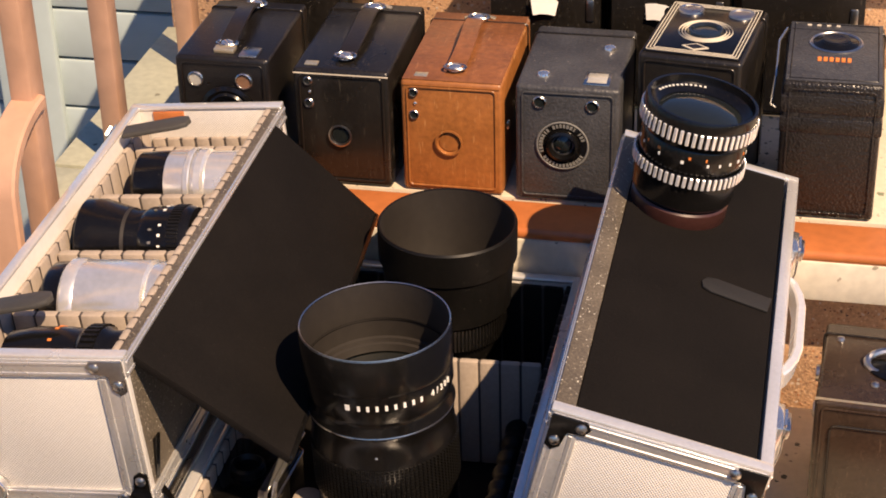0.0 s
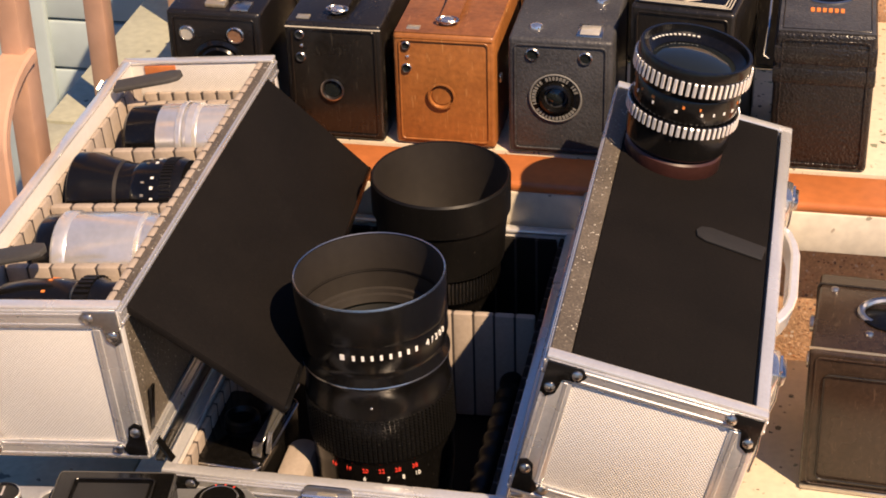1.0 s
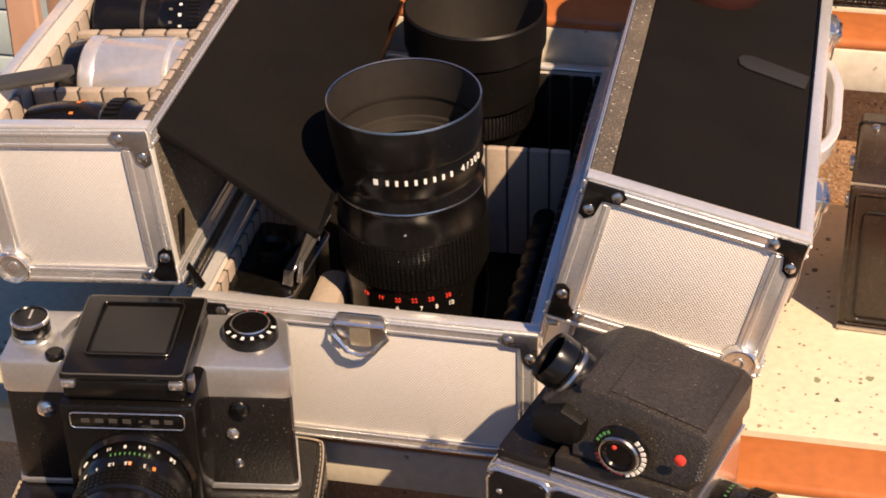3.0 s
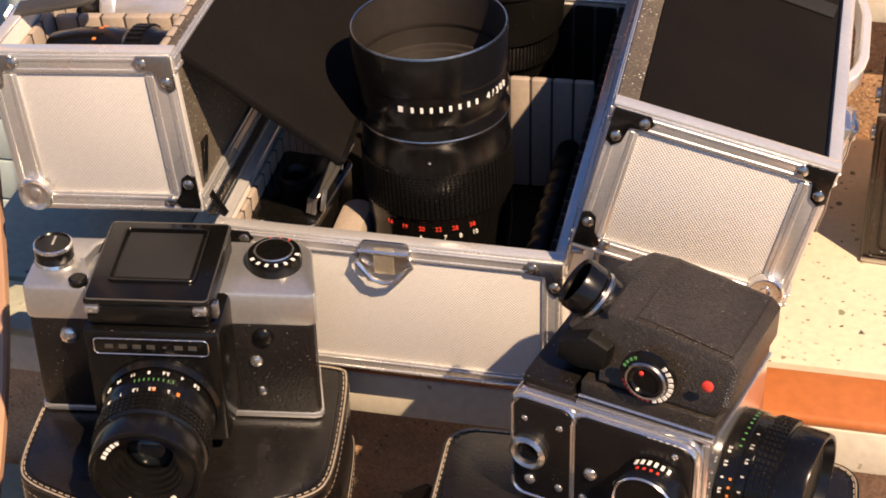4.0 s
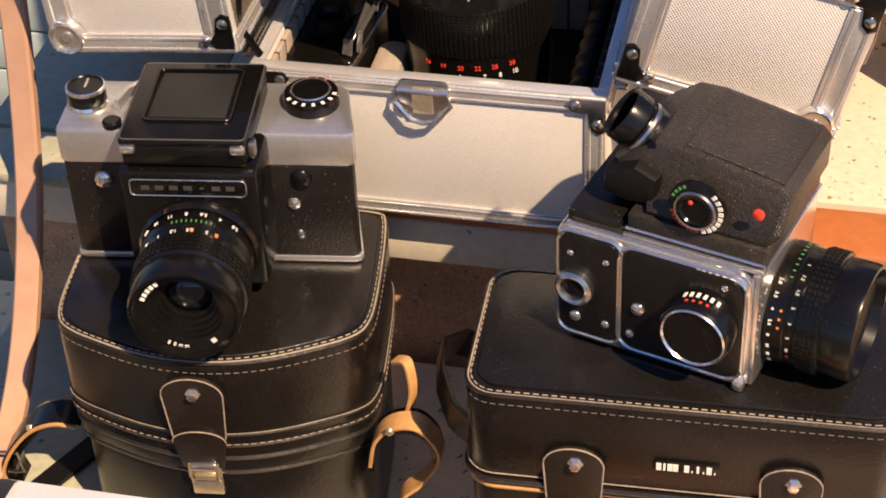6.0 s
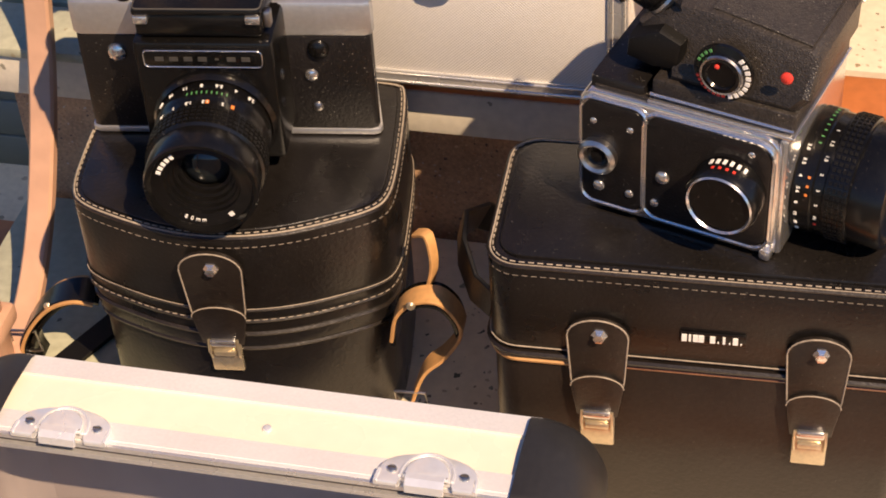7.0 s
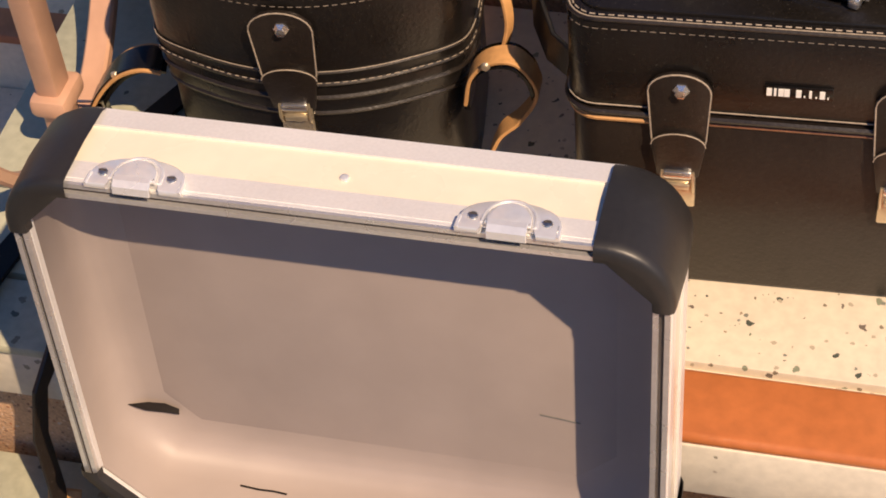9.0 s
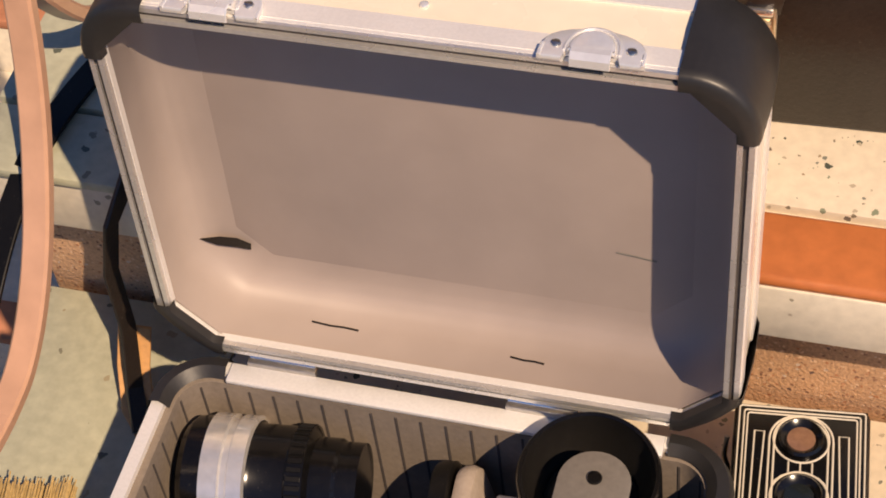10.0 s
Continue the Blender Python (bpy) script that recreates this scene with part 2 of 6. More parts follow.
WALL_GAP = material("dark_gap", (0.14, 0.16, 0.16), 0.8, vary=0.2)
RUST_BOARD = material("rusty_board", (0.40, 0.17, 0.09), 0.7, vary=0.2, grain=60)
PAVING = chips(material("street_paving", (0.075, 0.073, 0.070), 0.85, vary=0.15, grain=30, stain=2, bump=0.3), 60, 0.3, [(0.05, 0.05, 0.05), (0.11, 0.105, 0.10)])
BRISTLE = material("straw_bristle", (0.50, 0.36, 0.15), 0.7, vary=0.3)
PAPER = material("white_paper_tag", (0.78, 0.75, 0.68), 0.7, vary=0.05)
LENS_GLASS = material("coated_lens", (0.012, 0.015, 0.015), 0.06, vary=0.1, coat=0.3, spec=0.5)
AMBER_GLASS = material("finder_glass", (0.22, 0.12, 0.07), 0.12, vary=0.2, coat=0.6)
GREY_GLASS = material("grey_finder_glass", (0.42, 0.40, 0.35), 0.15, vary=0.15, coat=0.6)


# ---- mesh helpers ----
def place(bm, verts, m):
    if m is not None:
        bmesh.ops.transform(bm, matrix=m, verts=verts)
    return bm


def box(sx, sy, sz, at=(0, 0, 0), bevel=0.0015, seg=2, bm=None, m=None):
    """A bevelled box with its centre at the given place."""
    bm = bm or bmesh.new()
    vs = bmesh.ops.create_cube(bm, size=1.0)["verts"]
    bmesh.ops.scale(bm, vec=(sx, sy, sz), verts=vs)
    bmesh.ops.translate(bm, vec=at, verts=vs)
    b = min(bevel, 0.45 * min(sx, sy, sz))
    if b > 0:
        es = list({e for v in vs for e in v.link_edges})
        fs = bmesh.ops.bevel(bm, geom=es, offset=b, segments=seg, profile=0.5, affect="EDGES")["faces"]
        vs = [v for f in fs for v in f.verts]
        vs = list(set(vs))
    return place(bm, vs, m)


def lathe(profile, seg=48, at=(0, 0, 0), bm=None, m=None):
    """A turned body round z from rows of (radius, height)."""
    bm = bm or bmesh.new()
    rings, made = [], []
    for r, z in profile:
        if r < 1e-6:
            ring = [bm.verts.new((at[0], at[1], at[2] + z))]
        else:
            ring = [bm.verts.new((at[0] + r * math.cos(2 * math.pi * i / seg), at[1] + r * math.sin(2 * math.pi * i / seg), at[2] + z)) for i in range(seg)]
        rings.append(ring)
        made += ring
    for a, b in zip(rings, rings[1:]):
        for i in range(seg):
            j = (i + 1) % seg
            if len(a) == 1 and len(b) == 1:
                continue
            if len(a) == 1:
                bm.faces.new((a[0], b[j], b[i]))
            elif len(b) == 1:
                bm.faces.new((a[i], a[j], b[0]))
            else:
                bm.faces.new((a[i], a[j], b[j], b[i]))
    return place(bm, made, m)


def prism(outline, z0, z1, bevel=0.0, bm=None, m=None):
    """An outline of (x, y) drawn up from z0 to z1, with its rims softened."""
    bm = bm or bmesh.new()
    made, levels = [], [(z0, 0.0), (z1, 0.0)]
    if bevel:
        levels = [(z0, bevel), (z0 + bevel * 0.3, bevel * 0.3), (z0 + bevel, 0), (z1 - bevel, 0), (z1 - bevel * 0.3, bevel * 0.3), (z1, bevel)]
    cx = sum(p[0] for p in outline) / len(outline)
    cy = sum(p[1] for p in outline) / len(outline)
    w = max(abs(p[0] - cx) for p in outline)
    h = max(abs(p[1] - cy) for p in outline)
    rings = []
    for z, inset in levels:
        fx, fy = 1 - inset / w, 1 - inset / h
        rings.append([bm.verts.new((cx + (x - cx) * fx, cy + (y - cy) * fy, z)) for x, y in outline])
    n = len(outline)
    for a, b in zip(rings, rings[1:]):
        for i in range(n):
            bm.faces.new((a[i], a[(i + 1) % n], b[(i + 1) % n], b[i]))
    bm.faces.new(rings[-1])
    bm.faces.new(rings[0][::-1])
    for r in rings:
        made += r
    return place(bm, made, m)


def rounded(w, d, r, n=6, cx=0.0, cy=0.0):
    """A rounded rectangle's outline, counter-clockwise."""
    pts = []
    for sx, sy, a0 in ((1, -1, -90), (1, 1, 0), (-1, 1, 90), (-1, -1, 180)):
        for i in range(n + 1):
            a = radians(a0 + 90 * i / n)
            pts.append((cx + sx * (w / 2 - r) + r * math.cos(a), cy + sy * (d / 2 - r) + r * math.sin(a)))
    return pts


def sweep(points, width, thick, across, closed=False, bm=None, m=None):
    """A flat bar along points; its width lies along the direction 'across'."""
    bm = bm or bmesh.new()
    pts, across = [Vector(p) for p in points], Vector(across).normalized()
    n, rings, made = len(pts), [], []
    for i, p in enumerate(pts):
        a = pts[(i - 1) % n] if closed or i else p
        b = pts[(i + 1) % n] if closed or i < n - 1 else p
        t = (b - a).normalized()
        w = (across - t * across.dot(t)).normalized()
        u = t.cross(w)
        c = 0.18
        ring = []
        for s1, s2 in ((-1, -1 + 2 * c), (-1 + c * thick / width * 2, -1), (1 - c * thick / width * 2, -1), (1, -1 + 2 * c), (1, 1 - 2 * c), (1 - c * thick / width * 2, 1), (-1 + c * thick / width * 2, 1), (-1, 1 - 2 * c)):
            ring.append(bm.verts.new(p + w * (s1 * width / 2) + u * (s2 * thick / 2)))
        rings.append(ring)
        made += ring
    pairs = list(zip(rings, rings[1:])) + ([(rings[-1], rings[0])] if closed else [])
    for a, b in pairs:
        for i in range(8):
            bm.faces.new((a[i], a[(i + 1) % 8], b[(i + 1) % 8], b[i]))
    if not closed:
        bm.faces.new(rings[0][::-1])
        bm.faces.new(rings[-1])
    bmesh.ops.recalc_face_normals(bm, faces=bm.faces)
    return place(bm, made, m)


def tube(points, r, seg=10, closed=False, bm=None, m=None):
    """A round wire along points."""
    bm = bm or bmesh.new()
    pts = [Vector(p) for p in points]
    n, rings, made = len(pts), [], []
    ref = Vector((0.31, 0.23, 0.92)).normalized()
    for i, p in enumerate(pts):
        a = pts[(i - 1) % n] if closed or i else p
        b = pts[(i + 1) % n] if closed or i < n - 1 else p
        t = (b - a).normalized()
        w = t.cross(ref).normalized()
        u = t.cross(w)
        ring = [bm.verts.new(p + (w * math.cos(k * 2 * math.pi / seg) + u * math.sin(k * 2 * math.pi / seg)) * r) for k in range(seg)]
        rings.append(ring)
        made += ring
    for a, b in list(zip(rings, rings[1:])) + ([(rings[-1], rings[0])] if closed else []):
        for i in range(seg):
            bm.faces.new((a[i], a[(i + 1) % seg], b[(i + 1) % seg], b[i]))
    if not closed:
        bm.faces.new(rings[0][::-1])
        bm.faces.new(rings[-1])
    bmesh.ops.recalc_face_normals(bm, faces=bm.faces)
    return place(bm, made, m)


def knurl(r, z0, z1, teeth, depth, bm=None, m=None, duty=0.5):
    """A ribbed grip ring round z."""
    bm = bm or bmesh.new()
    pts = []
    for i in range(teeth):
        for f, d in ((0.0, 0), (duty * 0.9, 0), (duty, depth), (0.94, depth)):
            a = 2 * math.pi * (i + f) / teeth
            pts.append(((r - d) * math.cos(a), (r - d) * math.sin(a)))
    lo = [bm.verts.new((x, y, z0)) for x, y in pts]
    hi = [bm.verts.new((x, y, z1)) for x, y in pts]
    n = len(pts)
    for i in range(n):
        bm.faces.new((lo[i], lo[(i + 1) % n], hi[(i + 1) % n], hi[i]))
    for zz, ring, s in ((z0, lo, -1), (z1, hi, 1)):
        inner = [bm.verts.new((x * 0.9, y * 0.9, zz)) for x, y in pts]
        for i in range(n):
            f = (ring[i], inner[i], inner[(i + 1) % n], ring[(i + 1) % n])
            bm.faces.new(f if s < 0 else f)
    bmesh.ops.recalc_face_normals(bm, faces=bm.faces)
    return place(bm, list(bm.verts), m)


def marks(r, z, count, w, h, a0=0.0, a1=360.0, thick=0.0006, bm=None, m=None, skip=0.0, rng=None):
    """Small engraved strokes standing on a cylinder round z."""
    bm = bm or bmesh.new()
    for i in range(count):
        if rng and rng.random() < skip:
            continue
        a = radians(a0 + (a1 - a0) * i / count)
        k = Matrix.Rotation(a, 4, "Z") @ Matrix.Translation((r, 0, z))
        ww = w * (rng.uniform(0.6, 1.3) if rng else 1)
        box(thick, ww, h, bevel=0, bm=bm, m=k)
    return bm


def part(name, bm, mat, parent=None, label="", sharp=32):
    """Links a bmesh as one mesh object under a thing or under a part."""
    me = bpy.data.meshes.new(name)
    bmesh.ops.recalc_face_normals(bm, faces=bm.faces)
    bm.to_mesh(me)
    bm.free()
    me.materials.append(mat)
    me.shade_smooth()
    me.set_sharp_from_angle(angle=radians(sharp))
    ob = new(name, me)
    ob.parent = parent
    if label:
        ob["label"] = label
    return ob


def thing(name, label, category, m, group="", kind=""):
    ob = new(name)
    ob.empty_display_size = 0.02
    ob.matrix_world = m
    return tagged(ob, label, category, group, kind)


def lettering(text, size, mat, parent, m, name="lettering", label=""):
    cu = bpy.data.curves.new(name, "FONT")
    cu.body, cu.size, cu.extrude, cu.align_x, cu.align_y = text, size, 0.0003, "CENTER", "CENTER"
    tmp = bpy.data.objects.new(name, cu)
    me = bpy.data.meshes.new_from_object(tmp)
    bpy.data.objects.remove(tmp)
    me.transform(m)
    me.materials.append(mat)
    ob = new(name, me)
    ob.parent = parent
    if label:
        ob["label"] = label
    return ob


def screw(parent, at, r, mat=None, facing="-y", name="rivet"):
    turn = {"-y": Matrix.Rotation(radians(90), 4, "X"), "z": Matrix(), "x": Matrix.Rotation(radians(90), 4, "Y"), "-x": Matrix.Rotation(radians(-90), 4, "Y")}[facing]
    bm = lathe([(0, r * 0.55), (r * 0.45, r * 0.5), (r * 0.85, r * 0.3), (r, 0), (r, -r * 0.3)], 16, m=Matrix.Translation(at) @ turn)
    return part(name, bm, mat or STEEL, parent)


FRONT = Matrix.Rotation(radians(90), 4, "X")      # local z turns to -y


# ---- stairs ----
RISE, GOING, STRIP, SLAB_H = 0.148, 0.3015, 0.0465, 0.0376
X0, X1 = -0.408, 1.30
ground = part("ground", box(60, 60, 0.2, (0, -12, -1.332 - 0.1), bevel=0), PAVING)
tagged(ground, "grey street paving at the foot of the stairs", "ground", kind="structure")
stairs = thing("stairs", "outdoor stairs with cream terrazzo treads and brown nosing", "stairs", Matrix(), kind="structure")
for n in range(-8, 5):
    y, z = n * GOING, n * RISE
    w = X1 - X0
    SLAB_H = 0.048 if n == -1 else 0.0376      # the slabs differ a little in thickness
    xc = (X0 + X1) / 2
    back = (n + 1) * GOING + 0.03
    part("border", box(-0.2705 - X0, back - y - 0.009 - STRIP, SLAB_H, ((X0 - 0.2705) / 2, (y + STRIP + 0.001 + back) / 2, z - SLAB_H / 2), bevel=0.001), GREEN_TERRAZZO, stairs, "greenish terrazzo border")
    part("tread", box(X1 + 0.2695, back - y - 0.009 - STRIP, SLAB_H, ((X1 - 0.2695) / 2, (y + STRIP + 0.001 + back) / 2, z - SLAB_H / 2), bevel=0.001), TERRAZZO, stairs)
    part("slab_edge", box(w, STRIP + 0.008, SLAB_H - 0.006, (xc, y + STRIP / 2 + 0.004, z - 0.006 - (SLAB_H - 0.006) / 2 - 0.0005), bevel=0.0015), SLAB, stairs)
    part("nosing_strip", box(X1 + 0.27, STRIP, 0.0085, ((X1 - 0.27) / 2, y + STRIP / 2 + 0.0004, z - 0.0034), bevel=0.004, seg=4), TERRACOTTA, stairs, "glazed terracotta nosing strip")
    top = z - SLAB_H - 0.002
    part("core", box(w - 0.012, GOING + 0.02, top + 1.332, (xc, y + 0.062 + GOING / 2, (top - 1.332) / 2), bevel=0), SLAB, stairs)
    part("end_tread", box(-0.271 - X0, STRIP + 0.004, 0.0075, ((X0 - 0.271) / 2, y + STRIP / 2 - 0.001, z - 0.0037), bevel=0.002), GREEN_TERRAZZO, stairs)
    part("riser", box(w - 0.004, 0.03, RISE - SLAB_H + 0.02, (xc, y + 0.035 + 0.015, z - SLAB_H - (RISE - SLAB_H) / 2 - 0.01), bevel=0.001), GRANITE, stairs, "washed pink granite chip riser")

# ---- things go below ----

# ---- railing and what lies beyond the stairs' open side ----
railing = thing("railing", "beige painted iron stair railing with curved flat bars", "railing", Matrix(), kind="structure")
RX = -0.350


def soft_line(points, n=8):
    """A soft line through a few points."""
    p = [Vector(q) for q in points]
    out = []
    for i in range(len(p) - 1):
        a, b, c, d = p[max(i - 1, 0)], p[i], p[i + 1], p[min(i + 2, len(p) - 1)]
        out += [0.5 * (2 * b + (c - a) * f + (2 * a - 5 * b + 4 * c - d) * f * f + (3 * b - a - 3 * c + d) * f ** 3) for f in (k / n for k in range(n))]
    return out + [p[-1]]


SIDE_CURVE = [(0.0, 0.0), (0.030, 0.004), (0.062, 0.024), (0.0935, 0.060), (0.126, 0.118), (0.147, 0.180), (0.162, 0.26), (0.170, 0.36), (0.172, 0.60), (0.172, 0.95)]
for yb, zb, foot in ((-0.152, -0.131, -RISE), (-0.425, -0.214, -2 * RISE), (-0.72, -0.33, -3 * RISE)):
    for s in (1, -1):
        part("loop_bar", sweep(soft_line([(RX, yb + s * dy, zb + dz) for dy, dz in SIDE_CURVE]), 0.0165, 0.009, (1, 0, 0)), RAIL_PAINT, railing)
    if yb < -0.3:
        continue
    part("post", box(0.0150, 0.020, 0.94, (RX - 0.003, yb, foot + 0.47), bevel=0.003), RAIL_PAINT, railing)
    part("collar", box(0.024, 0.032, 0.014, (RX - 0.002, yb, zb + 0.035), bevel=0.004), RAIL_PAINT, railing)
RX = -0.360
for y, w in ((0.225, 0.024), (0.371, 0.019), (0.552, 0.020)):
    part("post", box(0.017, w, 1.0, (RX, y, 0.50 + (0.0 if y < 0.3 else RISE)), bevel=0.003), RAIL_PAINT, railing)
part("loop_bar", sweep([(RX + 0.002, 0.224 - 0.065 * math.sin(radians(a)), 0.266 - 0.045 * (1 - math.cos(radians(a)))) for a in range(0, 91, 9)] + [(RX + 0.002, 0.157, 0.17), (RX + 0.002, 0.156, 0.05)], 0.022, 0.010, (1, 0, 0)), RAIL_PAINT, railing)

boards = thing("wall_boards", "pale grey-blue boarded wall with dark slots beyond the railing", "wall", Matrix(), kind="structure")
for k in range(22):                        # wide boards behind the stairs, a dark slot under each
    part("board", box(1.60, 0.03, 0.0585, (-1.225, 1.02, 0.2130 - 0.0620 * k), bevel=0.0025), WALL_SHADED, boards)
part("backing", box(1.60, 0.02, 1.60, (-1.225, 1.052, -0.53), bevel=0), WALL_GAP, boards)
part("post", box(0.075, 0.012, 1.60, (-0.725, 1.000, -0.53), bevel=0.004), WALL_SHADED, boards, "pale blue-grey upright cover strip")
# a lower flight with cream treads and orange nosings in the next bay
for k in range(7):
    part("step", box(1.20, 0.149, 0.683 - 0.066 * k, (-1.06, 0.55 - 0.15 * k, (-0.649 - 0.066 * k - 1.332) / 2), bevel=0.003), SLAB, boards, "cream step of a lower flight")
    part("nosing", box(1.20, 0.046, 0.012, (-1.06, 0.497 - 0.15 * k, -0.645 - 0.066 * k), bevel=0.003), RUST_BOARD, boards, "orange nosing")
part("backing", box(0.02, 3.4, 1.20, (-1.68, -0.55, -0.75), bevel=0), WALL_GAP, boards)


# ---- box cameras ----
def finder_window(parent, x, z, r, glass, y=0.0):
    ring = part("finder_window", lathe([(r, 0.0), (r, 0.0012), (r * 0.86, 0.0018), (r * 0.78, 0.0006), (r * 0.78, -0.001)], 24, m=Matrix.Translation((x, y, z)) @ FRONT), STEEL, parent)
    part("glass", lathe([(0, 0.0004), (r * 0.8, 0.0004), (r * 0.8, -0.001)], 20, m=Matrix.Translation((x, y, z)) @ FRONT), glass, ring)


def strap_handle(parent, h, d, mat, lift=0.008, w=0.015):
    pts = []
    for k in range(13):
        f = k / 12
        pts.append((0.0015 * math.sin(5 * f), 0.018 + (d - 0.034) * f, h + 0.002 + lift * math.sin(math.pi * f) ** 0.6))
    strap = part("handle", sweep(pts, w, 0.0024, (1, 0, 0)), mat, parent)
    for y in (0.018, d - 0.016):
        screw(strap, (0, y, h + 0.004), 0.0052, CHROME, "z", "stud")
        part("loop", tube([(0.008 * math.cos(a), y + 0.005 * math.sin(a), h + 0.0045) for a in [2 * math.pi * i / 16 for i in range(16)]], 0.0011, 6, True), STEEL, strap)
    return strap


def box_body(name, label, x, y, z, w, d, h, mat, rz=0.0, group="box cameras on the step", seams=True):
    cam_box = thing(name, label, "camera", pose(x, y, z, 0, 0, rz), group)
    part("body", box(w, d, h, (0, d / 2, h / 2), bevel=0.0032, seg=3), mat, cam_box)
    if seams:
        part("front_frame", sweep([(p[0], -0.0006, h / 2 + p[1]) for p in rounded(w - 0.010, h - 0.010, 0.003, 3)], 0.0012, 0.0012, (0, 1, 0), True), mat, cam_box)
        part("back_seam", sweep([(p[0], d - 0.016, h / 2 + p[1]) for p in rounded(w + 0.0008, h + 0.0008, 0.003, 3)], 0.0016, 0.0014, (0, 1, 0), True), WORN_BLACK, cam_box)
    return cam_box


A_TOP = RISE + 0.0008
c1 = box_body("box_camera", "black box camera with two finder windows and leather strap", -0.2625, 0.352, A_TOP, 0.073, 0.112, 0.099, LEATHERETTE)
finder_window(c1, -0.021, 0.081, 0.0062, GREY_GLASS)
finder_window(c1, 0.0165, 0.081, 0.0068, AMBER_GLASS)
part("lens_ring", lathe([(0.022, 0), (0.022, 0.0025), (0.019, 0.004), (0.0165, 0.003), (0.015, 0.0045), (0.011, 0.003), (0.010, 0.0), (0, -0.002)], 40, m=Matrix.Translation((0.003, 0, 0.055)) @ FRONT), BLACK_METAL, c1)
strap_handle(c1, 0.099, 0.112, DARK_LEATHER, 0.010, 0.013)
part("clasp", box(0.016, 0.010, 0.004, (0, 0.012, 0.101), bevel=0.001), BRASS, c1, "tarnished brass clasp")
part("clasp", box(0.014, 0.016, 0.0025, (0.020, 0.010, 0.100), bevel=0.0008), STEEL, c1)

c2 = box_body("box_camera", "black wooden box camera with scuffed edges and strap", -0.1715, 0.352, A_TOP, 0.073, 0.131, 0.0945, WORN_BLACK)
c3 = box_body("box_camera", "brown leather box camera with scratched front", -0.0885, 0.352, A_TOP, 0.076, 0.130, 0.0905, BROWN_LEATHER)
for c, h, hole, sx, glass in ((c2, 0.0945, 0.0078, -0.025, GREY_GLASS), (c3, 0.0905, 0.0092, -0.028, AMBER_GLASS)):
    part("lens_hole", lathe([(hole + 0.0012, 0.0), (hole + 0.0012, 0.0008), (hole, 0.001), (hole * 0.9, -0.002), (hole * 0.55, -0.0035), (0, -0.004)], 32, m=Matrix.Translation((-0.002, -0.0018, 0.042)) @ FRONT), STEEL if c is c2 else BROWN_LEATHER, c)
    part("lens", lathe([(0, 0.0), (hole * 0.78, -0.0005), (hole * 0.8, -0.003)], 24, m=Matrix.Translation((-0.002, -0.0012, 0.042)) @ FRONT), LENS_GLASS if c is c2 else BROWN_LEATHER, c)
    finder_window(c, sx, h - 0.0095, 0.0035, LENS_GLASS)
    finder_window(c, sx, h - 0.0275, 0.0038, LENS_GLASS)
    screw(c, (sx + 0.001, -0.0004, h - 0.0185), 0.0014, CHROME)
    strap_handle(c, h, 0.13, AGED_BROWN if c is c3 else DARK_LEATHER, 0.006, 0.014)
    part("top_window", box(0.010, 0.007, 0.0012, (-0.024, 0.010, h + 0.0004), bevel=0.0004), BRASS, c)
    part("catch", sweep([(-0.012, 0.118, h + 0.001), (-0.006, 0.120, h + 0.003), (0.004, 0.121, h + 0.003), (0.012, 0.120, h + 0.001)], 0.004, 0.0012, (0, 1, 0)), BRASS, c)
    part("corner_wear", box(0.072, 0.0006, 0.0008, (0, -0.0002, h - 0.0035), bevel=0), CREAM_LINE if c is c2 else BROWN_LEATHER, c)
part("top_panel", box(0.0735, 0.1270, 0.0010, (0, 0.065, 0.0906), 0.0004), AGED_BROWN, c3, "darker worn leather top")
part("winding_key", box(0.003, 0.006, 0.006, (0.0385, 0.02, 0.05), bevel=0.001), BRASS, c3)

c4 = box_body("box_camera", "blue-black box camera with round scaled lens plate", -0.0025, 0.350, A_TOP, 0.076, 0.112, 0.0930, BLUE_LEATHERETTE)
plate = part("lens_plate", lathe([(0.0195, 0), (0.0195, 0.0012), (0.0188, 0.0016), (0.0125, 0.0016), (0.0118, 0.004), (0.0098, 0.0048), (0.0088, 0.003), (0.0082, 0.0)], 48, m=Matrix.Translation((-0.003, 0, 0.0470)) @ FRONT), BLACK_METAL, c4)
part("scale_rim", lathe([(0.0196, 0.0016), (0.0186, 0.0021), (0.0180, 0.0016)], 48, m=Matrix.Translation((-0.003, 0, 0.0470)) @ FRONT), GREY_LINE, plate)
part("scale", marks(0.0160, 0.0020, 34, 0.0016, 0.0004, 20, 340, 0.0028, m=None, skip=0.15, rng=random.Random(3)), GREY_LINE, plate).matrix_local = Matrix.Translation((-0.003, 0, 0.0470)) @ FRONT
part("lens", lathe([(0, 0.0022), (0.005, 0.0014), (0.0085, -0.001)], 32, m=Matrix.Translation((-0.003, 0, 0.0470)) @ FRONT), LENS_GLASS, plate)
for x, z in ((-0.020, 0.0805), (0.0185, 0.0795)):
    finder_window(c4, x, z, 0.0050, LENS_GLASS)
screw(c4, (-0.020, 0.019, 0.0940), 0.0052, CHROME, "z", "stud")
screw(c4, (0.022, 0.072, 0.0940), 0.0052, CHROME, "z", "stud")
win = part("top_window", box(0.019, 0.022, 0.0015, (0.020, 0.017, 0.0933), bevel=0.0005), STEEL, c4)
part("glass", box(0.014, 0.016, 0.0008, (0.020, 0.017, 0.0941), bevel=0.0002), GREY_GLASS, win)

